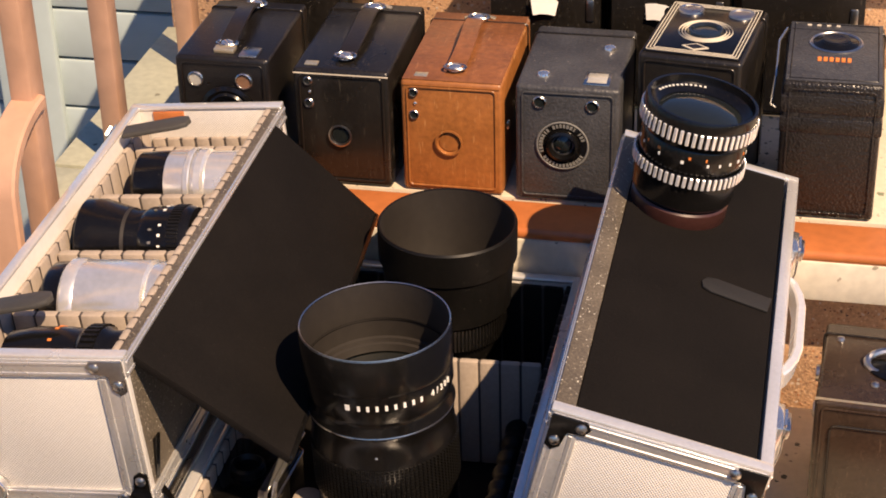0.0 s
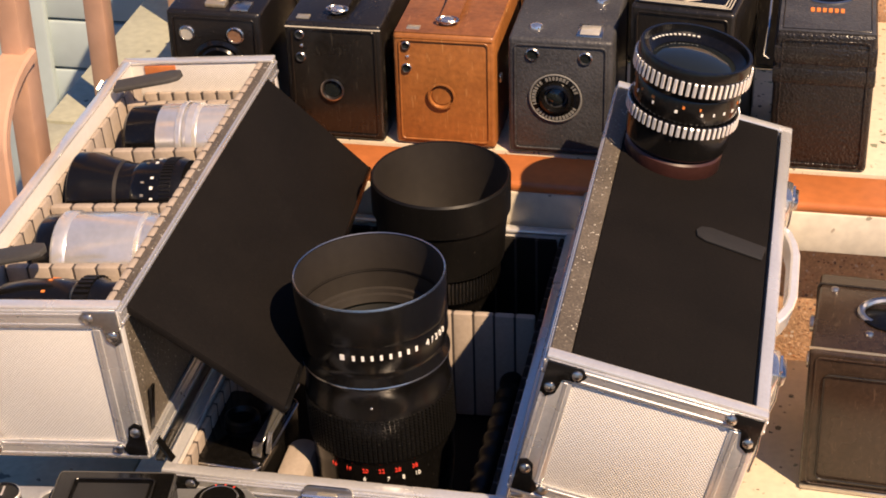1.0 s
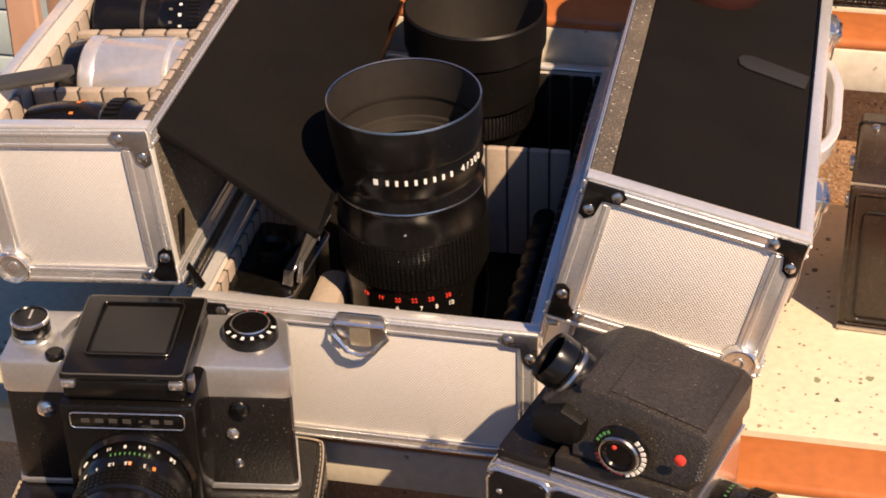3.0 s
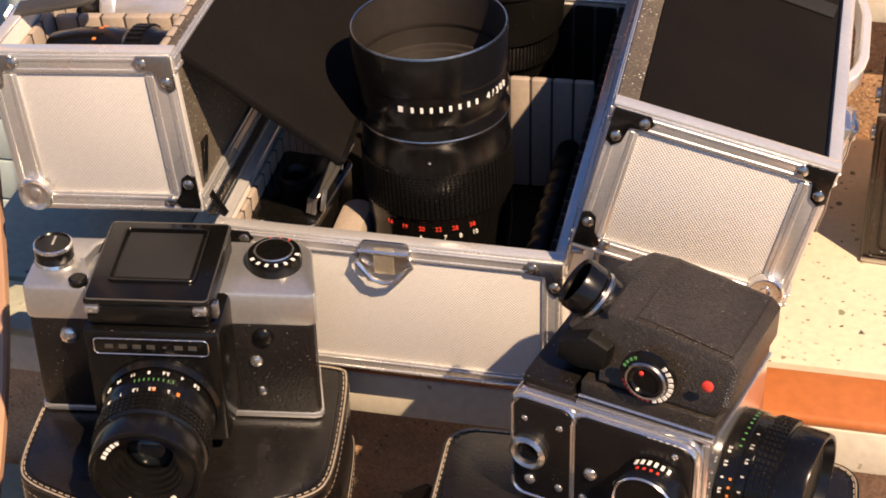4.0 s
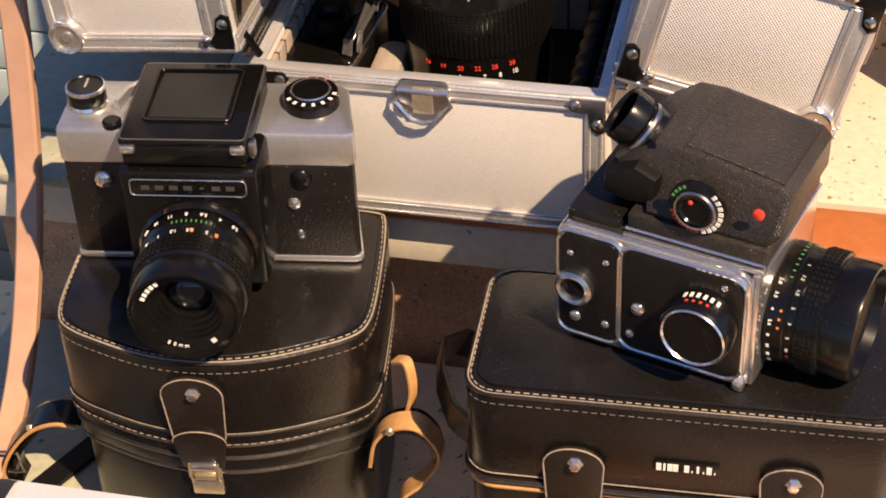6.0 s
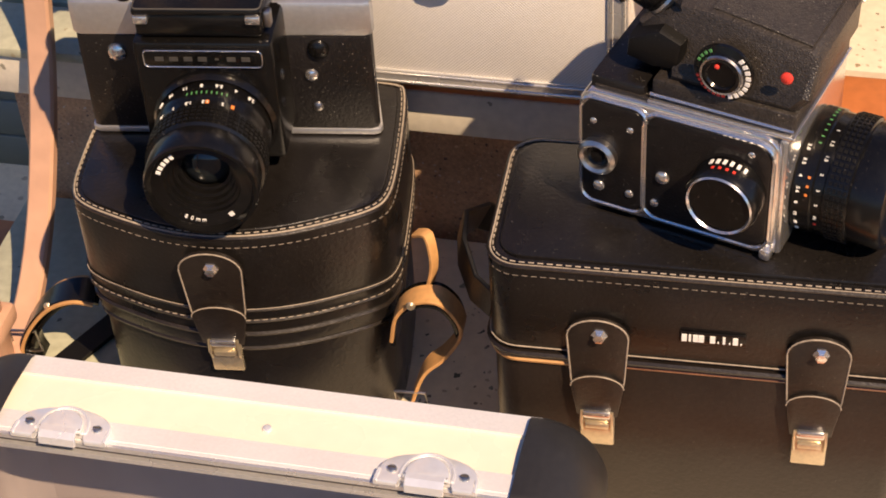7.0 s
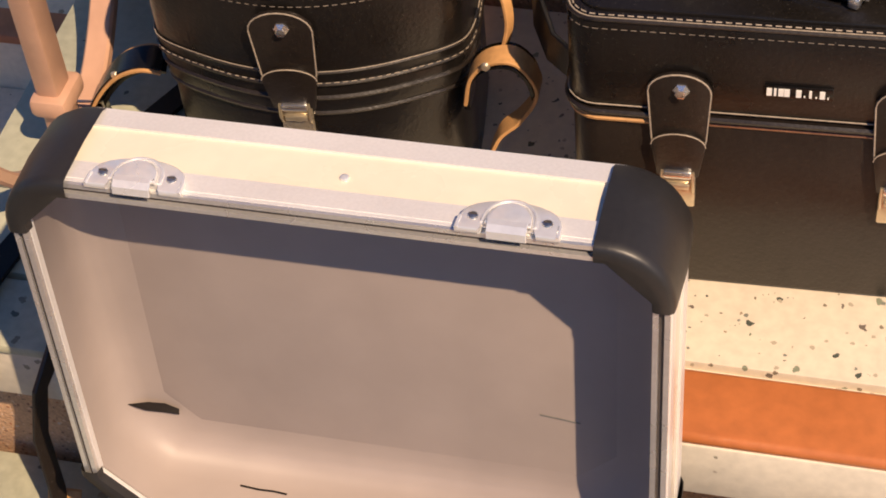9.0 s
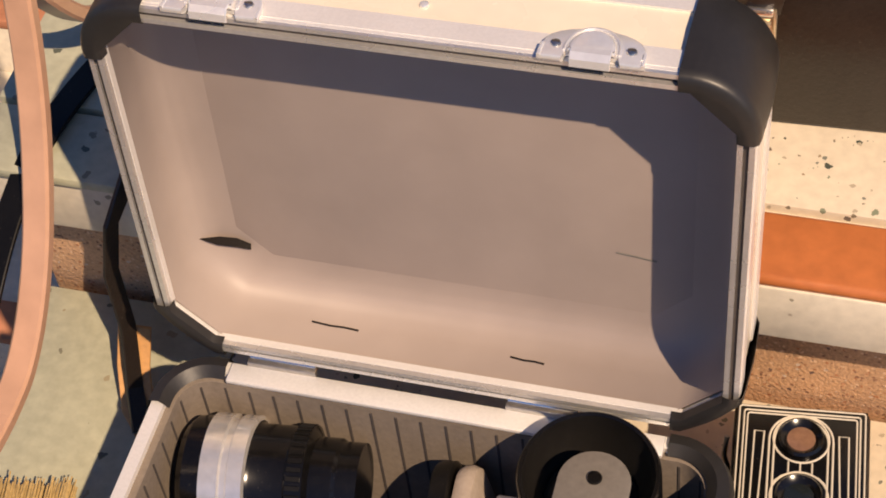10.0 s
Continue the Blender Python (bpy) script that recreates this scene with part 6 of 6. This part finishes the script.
for x in (-0.0855, 0.0815):
    arch = [(0.0225, -0.001), (0.0222, 0.0065)] + [(0.0215 * math.cos(radians(k)), 0.0085 + 0.0105 * math.sin(radians(k))) for k in range(10, 171, 16)] + [(-0.0222, 0.0065), (-0.0225, -0.001), (-0.0125, -0.001), (-0.0115, 0.003), (0.0115, 0.003), (0.0125, -0.001)]
    CM = Matrix.Translation((x, -0.0030, TOPZ + 0.0008))
    catch = part("catch", prism(arch, 0, 0.0034, 0.0012, m=CM), ZINC, lid, "bright spring catch")
    hump = [(0.0102 * math.cos(radians(k)), 0.0020 + 0.0135 * math.sin(radians(k)) ** 0.8) for k in range(0, 181, 12)]
    part("catch_dome", prism(hump, 0.0026, 0.0062, 0.0022, m=CM), ZINC, catch)
    part("catch_rib", tube([CM @ Vector((q[0] * 1.14, 0.0012 + q[1] * 1.10, 0.0036)) for q in hump], 0.0008, 6), ZINC, catch)
    part("catch_tongue", sweep([CM @ Vector((0, 0.0030, 0.0058)), CM @ Vector((0, 0.0005, 0.0056)), CM @ Vector((0, -0.0016, 0.0036)), CM @ Vector((0, -0.0022, 0.0002))], 0.0172, 0.0014, (1, 0, 0)), ZINC, catch)
    part("catch_slot", box(0.0190, 0.0014, 0.0030, (x, 0.0004, TOPZ + 0.0050), 0.0003), FOAM_JOINT, catch)
    for sg in (-0.0160, 0.0160):
        screw(catch, (x + sg, 0.0040, TOPZ + 0.0042), 0.0024, STEEL, "z", "screw")
        part("screw_slot", box(0.0034, 0.0006, 0.0004, (x + sg, 0.0040, TOPZ + 0.0056), 0), FOAM_JOINT, catch)
        part("catch_edge", tube([CM @ Vector((sg * 1.36, -0.001, 0.0030)), CM @ Vector((sg * 1.34, 0.0065, 0.0032))], 0.0009, 6), ZINC, catch)
screw(lid, (0.0035, 0.0225, TOPZ + 0.0002), 0.0022, ZINC, "z", "screw")
# scuffs in the lining: a torn dark slit and two scratches
YL = LD - 0.0066
part("dark_slit", prism([(-0.0130, 0.001), (-0.004, -0.0032), (0.006, -0.0045), (0.0135, -0.0060), (0.0140, -0.002), (0.007, 0.0022), (-0.002, 0.0030)], 0, 0.0006, m=Matrix.Translation((-0.1265, LD - 0.0100, 0.0400)) @ Matrix.Rotation(radians(9), 4, "Z") @ FRONT), BLACK_METAL, lid)
for x, y, w in ((-0.064, 0.0215, 0.026), (0.040, 0.0195, 0.018)):
    part("scratch", sweep([(x - w / 2, y + 0.0006, 0.0057), (x - w * 0.1, y - 0.0003, 0.0057), (x + w * 0.2, y, 0.0057), (x + w / 2, y - 0.0006, 0.0057)], 0.0011, 0.0005, (0, 1, 0)), BLACK_METAL, lid)
part("scratch", sweep([(0.082, YL, 0.072), (0.092, YL, 0.071), (0.102, YL, 0.0695)], 0.0009, 0.0003, (0, 0, 1)), GREY_LINE, lid)

bs = thing("base", "", "", pose(-0.1005, -0.392, -0.296, 0, 0, 0))
bs.parent = oc
bs["label"] = "base of the case lined with ribbed grey foam"
BD, BZ = 0.232, 0.124
bo_ = rounded(LW, BD, RC, 8, 0.0, -BD / 2)
bi_ = rounded(LW - 0.008, BD - 0.008, RC - 0.004, 8, 0.0, -BD / 2)


def ring_up(outer, inner, z0, z1):
    bm = ring_wall(outer, inner, z0, z1)
    bmesh.ops.transform(bm, matrix=Matrix(((1, 0, 0, 0), (0, 0, 1, 0), (0, 1, 0, 0), (0, 0, 0, 1))), verts=bm.verts)
    return bm


part("side_wall", ring_up(bo_, bi_, 0.002, BZ - 0.003), IVORY, bs)
part("bottom_sheet", prism(rounded(LW - 0.004, BD - 0.004, RC - 0.002, 8, 0.0, -BD / 2), 0.001, 0.005, 0.0005), FELT, bs)
part("rim_profile", ring_up(rounded(LW + 0.002, BD + 0.002, RC + 0.001, 8, 0.0, -BD / 2), rounded(LW - 0.012, BD - 0.012, RC - 0.006, 8, 0.0, -BD / 2), BZ - 0.004, BZ), ALU_SATIN, bs)
foam = rounded(LW - 0.012, BD - 0.012, RC - 0.006, 8, 0.0, -BD / 2)
part("foam_lining", ring_up(foam, rounded(LW - 0.020, BD - 0.020, RC - 0.010, 8, 0.0, -BD / 2), 0.006, BZ - 0.004), FOAM_GREY, bs, "ribbed grey foam lining")
per = [Vector((x, y, 0)) for x, y in rounded(LW - 0.0202, BD - 0.0202, RC - 0.0101, 24, 0.0, -BD / 2)]
joints, acc = bmesh.new(), 0.0
for a, b in zip(per, per[1:] + per[:1]):
    seg = (b - a).length
    d = (b - a) / seg if seg else Vector((1, 0, 0))
    pos = 0.0
    while pos < seg:
        step = min(0.0135 - acc, seg - pos)
        pos, acc = pos + step, acc + step
        if acc >= 0.0135 - 1e-9:
            acc = 0.0
            c = a + d * pos
            box(0.0011, 0.0011, BZ - 0.016, (c.x, c.y, BZ / 2), 0, bm=joints)
tagged(part("foam_groove", joints, FOAM_JOINT, bs), kind="stuff")
for sx, y0 in ((-1, 0.0), (1, 0.0), (-1, -BD), (1, -BD)):
    bm = bmesh.new()
    rows = []
    sy = 1 if y0 == 0.0 else -1
    for z, r in ((0.0, RC - 0.004), (0.0, RC + 0.003), (0.006, RC + 0.0046), (BZ - 0.004, RC + 0.0046), (BZ + 0.002, RC + 0.002), (BZ + 0.003, RC - 0.004), (BZ - 0.002, RC - 0.009)):
        row = []
        ccx, ccy = sx * (LW / 2 - RC), y0 - sy * RC
        for i in range(-1, 12):
            a = radians(90 * min(max(i, 0), 10) / 10)
            ox = -0.005 * sx if i == -1 else 0
            oy = -0.005 * sy if i == 11 else 0
            row.append(bm.verts.new((ccx + sx * r * math.sin(a) + ox, ccy + sy * r * math.cos(a) + oy, z)))
        rows.append(row)
    for p, q in zip(rows, rows[1:]):
        for i in range(len(p) - 1):
            bm.faces.new((p[i], p[i + 1], q[i + 1], q[i]))
    part("corner_guard", bm, PLASTIC, bs, "black plastic corner guard", 50)
for x in (-0.088, 0.052):
    part("hinge", box(0.038, 0.006, 0.004, (x, 0.002, BZ + 0.004), 0.001), STEEL, bs)
    part("hinge_pin", tube([(x - 0.018, 0.004, BZ + 0.006), (x + 0.018, 0.004, BZ + 0.006)], 0.002, 8), CHROME, bs)
part("back_rail", box(0.232, 0.012, 0.003, (0.0, -0.006, BZ + 0.0008), 0.0008), ALU_SATIN, bs)
BASE = pose(-0.1005, -0.392, -0.296)
UPX = Matrix.Rotation(radians(90), 4, "Y")
loose_lens("silver and black lens lying in the open case", BASE @ Matrix.Translation((-0.132, -0.046, 0.084)) @ Matrix.Rotation(radians(6), 4, "Z") @ UPX, [
    ("black_end", BLACK_METAL, [(0, 0.0), (0.027, 0), (0.031, 0.004), (0.032, 0.014)]),
    ("bright_ring", LENS_SILVER, [(0.0315, 0.013), (0.0335, 0.014), (0.0335, 0.024), (0.032, 0.025), (0.032, 0.028), (0.0335, 0.029), (0.0335, 0.037), (0.031, 0.038)]),
    ("barrel", BLACK_METAL, [(0.031, 0.037), (0.0295, 0.040), (0.0295, 0.058), (0.0305, 0.059), (0.0305, 0.068), (0.025, 0.070), (0.025, 0.082), (0.0235, 0.084), (0.0235, 0.095), (0, 0.096)]),
    ("grip", RUBBER, knurl(0.0312, 0.0595, 0.067, 40, 0.001))], "lenses in the open case")
loose_lens("black lens cap standing on edge in the open case", BASE @ pose(0.006, -0.045, 0.080, 0, 84, 8), [
    ("cap", RUBBER, [(0, 0), (0.030, 0), (0.031, 0.002), (0.031, 0.009), (0.029, 0.010), (0, 0.009)])], "lenses in the open case")
pad = thing("padding", "pale cloth pad wedged between lenses in the case", "pad", BASE @ pose(0.020, -0.050, 0.075, 0, 80, 4))
part("pad", prism(rounded(0.070, 0.060, 0.016, 5), 0, 0.012, 0.004), FOAM, pad)
big = loose_lens("wide black lens standing in the open case with leather tab", BASE @ pose(0.0855, -0.0335, 0.048, 4, 0, 0), [
    ("barrel", BLACK_METAL, [(0, 0), (0.031, 0), (0.033, 0.004), (0.033, 0.070), (0.0355, 0.074), (0.0355, 0.094), (0.0345, 0.096), (0.0325, 0.0955)]),
    ("inside", INSIDE_DARK, [(0.0328, 0.0955), (0.030, 0.080), (0.025, 0.074), (0.024, 0.070)]),
    ("front_glass", LENS_GLASS, [(0.0255, 0.069), (0.014, 0.073), (0, 0.074)])], "lenses in the open case")
part("tab", prism(rounded(0.036, 0.075, 0.0175, 8), 0, 0.0016, 0.0005, m=pose(0.004, -0.026, 0.0985, -2, 0, 0)), TAB_GREY, big, "grey leather tab")
part("tab_stud", lathe([(0.0038, 0), (0.0034, 0.001), (0, 0.0012)], 16, at=(0.004, -0.004, 0.1002)), BLACK_METAL, big)
loose_lens("black lens lying at the front of the case", BASE @ Matrix.Translation((-0.138, -0.120, 0.085)) @ Matrix.Rotation(radians(4), 4, "Z") @ UPX, [
    ("barrel", BLACK_METAL, [(0, 0), (0.029, 0), (0.0305, 0.004), (0.0305, 0.03), (0.0295, 0.031), (0.0295, 0.05), (0.0305, 0.051), (0.0305, 0.085), (0, 0.088)]),
    ("grip", RUBBER, knurl(0.0316, 0.052, 0.075, 50, 0.001))], "lenses in the open case")
cloth = thing("cloth", "folded white cloth beside the lens in the case", "cloth", BASE @ pose(0.052, -0.050, 0.060))
part("fold", sweep([(-0.016, 0.01, 0.03), (-0.006, 0.006, 0.038), (0.004, 0.0, 0.034), (0.014, -0.006, 0.037)], 0.018, 0.006, (0, 1, 0.3)), PAPER, cloth)

# ---- art deco box camera on the lowest step ----
dc = box_body("box_camera", "black box camera with striped deco face standing lens-up", 0.0880, -0.4370, -2 * RISE + 0.0008, 0.070, 0.098, 0.094, WORN_BLACK, 6, "cameras on the lowest step", seams=False)
fp = part("face_plate", box(0.067, 0.095, 0.0016, (0, 0.049, 0.0945), 0.0006), BLACK_METAL, dc, "black enamel face with cream deco lines")
FZ = 0.0955
for w, d in ((0.0645, 0.0925), (0.0595, 0.0875), (0.0560, 0.0840)):
    part("edge_line", tube([(p[0], 0.049 + p[1], FZ) for p in rounded(w, d, 0.0012, 2)], 0.00050, 6, True), CREAM_LINE, fp)
for w, d, r in ((0.0325, 0.0840, 0.0150), (0.0275, 0.0790, 0.0135)):
    part("centre_frame", tube([(p[0], 0.0490 + p[1], FZ) for p in rounded(w, d, r, 8)], 0.00062, 6, True), CREAM_LINE, fp)
for sg in (-1, 1):
    part("line", tube([(sg * 0.0180, 0.012, FZ), (sg * 0.0180, 0.026, FZ), (sg * 0.0205, 0.034, FZ), (sg * 0.0190, 0.080, FZ), (sg * 0.0240, 0.080, FZ), (sg * 0.0245, 0.034, FZ), (sg * 0.0225, 0.026, FZ), (sg * 0.0225, 0.012, FZ)], 0.00050, 6), CREAM_LINE, fp)
    part("line", tube([(sg * 0.0090, 0.0540, FZ), (sg * 0.0130, 0.0500, FZ)], 0.0005, 6), CREAM_LINE, fp)
for y, r, g in ((0.0765, 0.0118, AMBER_GLASS), (0.0420, 0.0122, LENS_GLASS)):
    part("ring_line", tube([((r + 0.0024) * math.cos(k * math.pi / 16), y + (r + 0.0024) * math.sin(k * math.pi / 16), FZ) for k in range(32)], 0.0006, 6, True), CREAM_LINE, fp)
    rg = part("lens_ring", lathe([(r, 0.095), (r, 0.0975), (r * 0.9, 0.0990), (r * 0.70, 0.0975), (r * 0.60, 0.0960)], 36, at=(0, y, 0)), BLACK_METAL, fp)
    part("glass", lathe([(r * 0.62, 0.0962), (0, 0.0966)], 32, at=(0, y, 0)), g, rg)
for k in range(3):
    part("line", tube([(-0.006 + 0.006 * k, 0.056, FZ), (-0.006 + 0.006 * k, 0.0625, FZ)], 0.0005, 6), CREAM_LINE, fp)
part("side_clip", tube([(-0.036, 0.07, 0.07), (-0.039, 0.075, 0.078), (-0.038, 0.08, 0.088)], 0.0014, 6), STEEL, dc)

# ---- straps and a brush beside the cases ----
st = thing("carrying_strap", "tan and black leather carrying strap hanging over the step", "strap", Matrix())
part("strap_loop", sweep([(-0.300, -0.262, -0.1435), (-0.306, -0.30, -0.144), (-0.314, -0.318, -0.165), (-0.322, -0.322, -0.205), (-0.318, -0.330, -0.245), (-0.314, -0.350, -0.280), (-0.304, -0.372, -0.2925)], 0.011, 0.003, (0.4, 1, 0)), DARK_LEATHER, st)
part("strap_end", sweep([(-0.316, -0.326, -0.250), (-0.318, -0.338, -0.275), (-0.312, -0.356, -0.2905), (-0.300, -0.368, -0.2935)], 0.020, 0.0026, (1, 0.2, 0)), TAN_LEATHER, st)
bstrap = thing("rubber_strap", "flat black strap lying across the step", "strap", Matrix())
part("strap", sweep(smooth([(-0.300, -0.085, C_TOP + 0.002), (-0.335, -0.160, C_TOP + 0.0018), (-0.357, -0.222, C_TOP + 0.0018), (-0.366, -0.280, C_TOP + 0.003), (-0.371, -0.320, C_TOP - 0.010), (-0.373, -0.360, C_TOP - 0.030), (-0.374, -0.400, C_TOP - 0.058), (-0.374, -0.42, C_TOP - 0.085)]), 0.017, 0.003, (1, -0.3, 0)), RUBBER, bstrap)
br = thing("brush", "brush with straw-coloured bristles lying on the step", "brush", pose(-0.350, -0.424, -2 * RISE + 0.0008, 0, 0, 10))
part("handle", box(0.052, 0.018, 0.016, (0.0, -0.045, 0.012), 0.004), DARK_LEATHER, br)
bb = bmesh.new()
for k in range(220):
    x = rng.uniform(-0.025, 0.025)
    z = rng.uniform(0.006, 0.020)
    tube([(x, -0.038, z), (x * 1.06 + rng.uniform(-0.002, 0.002), rng.uniform(-0.006, 0.002), max(0.001, z + rng.uniform(-0.004, 0.003)))], 0.00045, 4, bm=bb)
tagged(part("bristles", bb, BRISTLE, br, "straw-coloured bristles"), kind="stuff")
foot = thing("eyecup", "small black oval rubber piece lying on the step", "eyecup", pose(-0.262, -0.02 + 0.105, 0.0008, 0, 0, 8))
part("body", prism(rounded(0.045, 0.016, 0.0075, 5), 0, 0.008, 0.002), RUBBER, foot)

for ob in bpy.data.objects:
    if ob.parent and ob.name.split(".")[0] in ("depth_scale", "aperture_scale", "distance_scale", "focus_grip", "scale", "dial_scale", "speed_marks", "knob_scale", "ring_wording", "feet_scale"):
        ob["kind"] = "stuff"
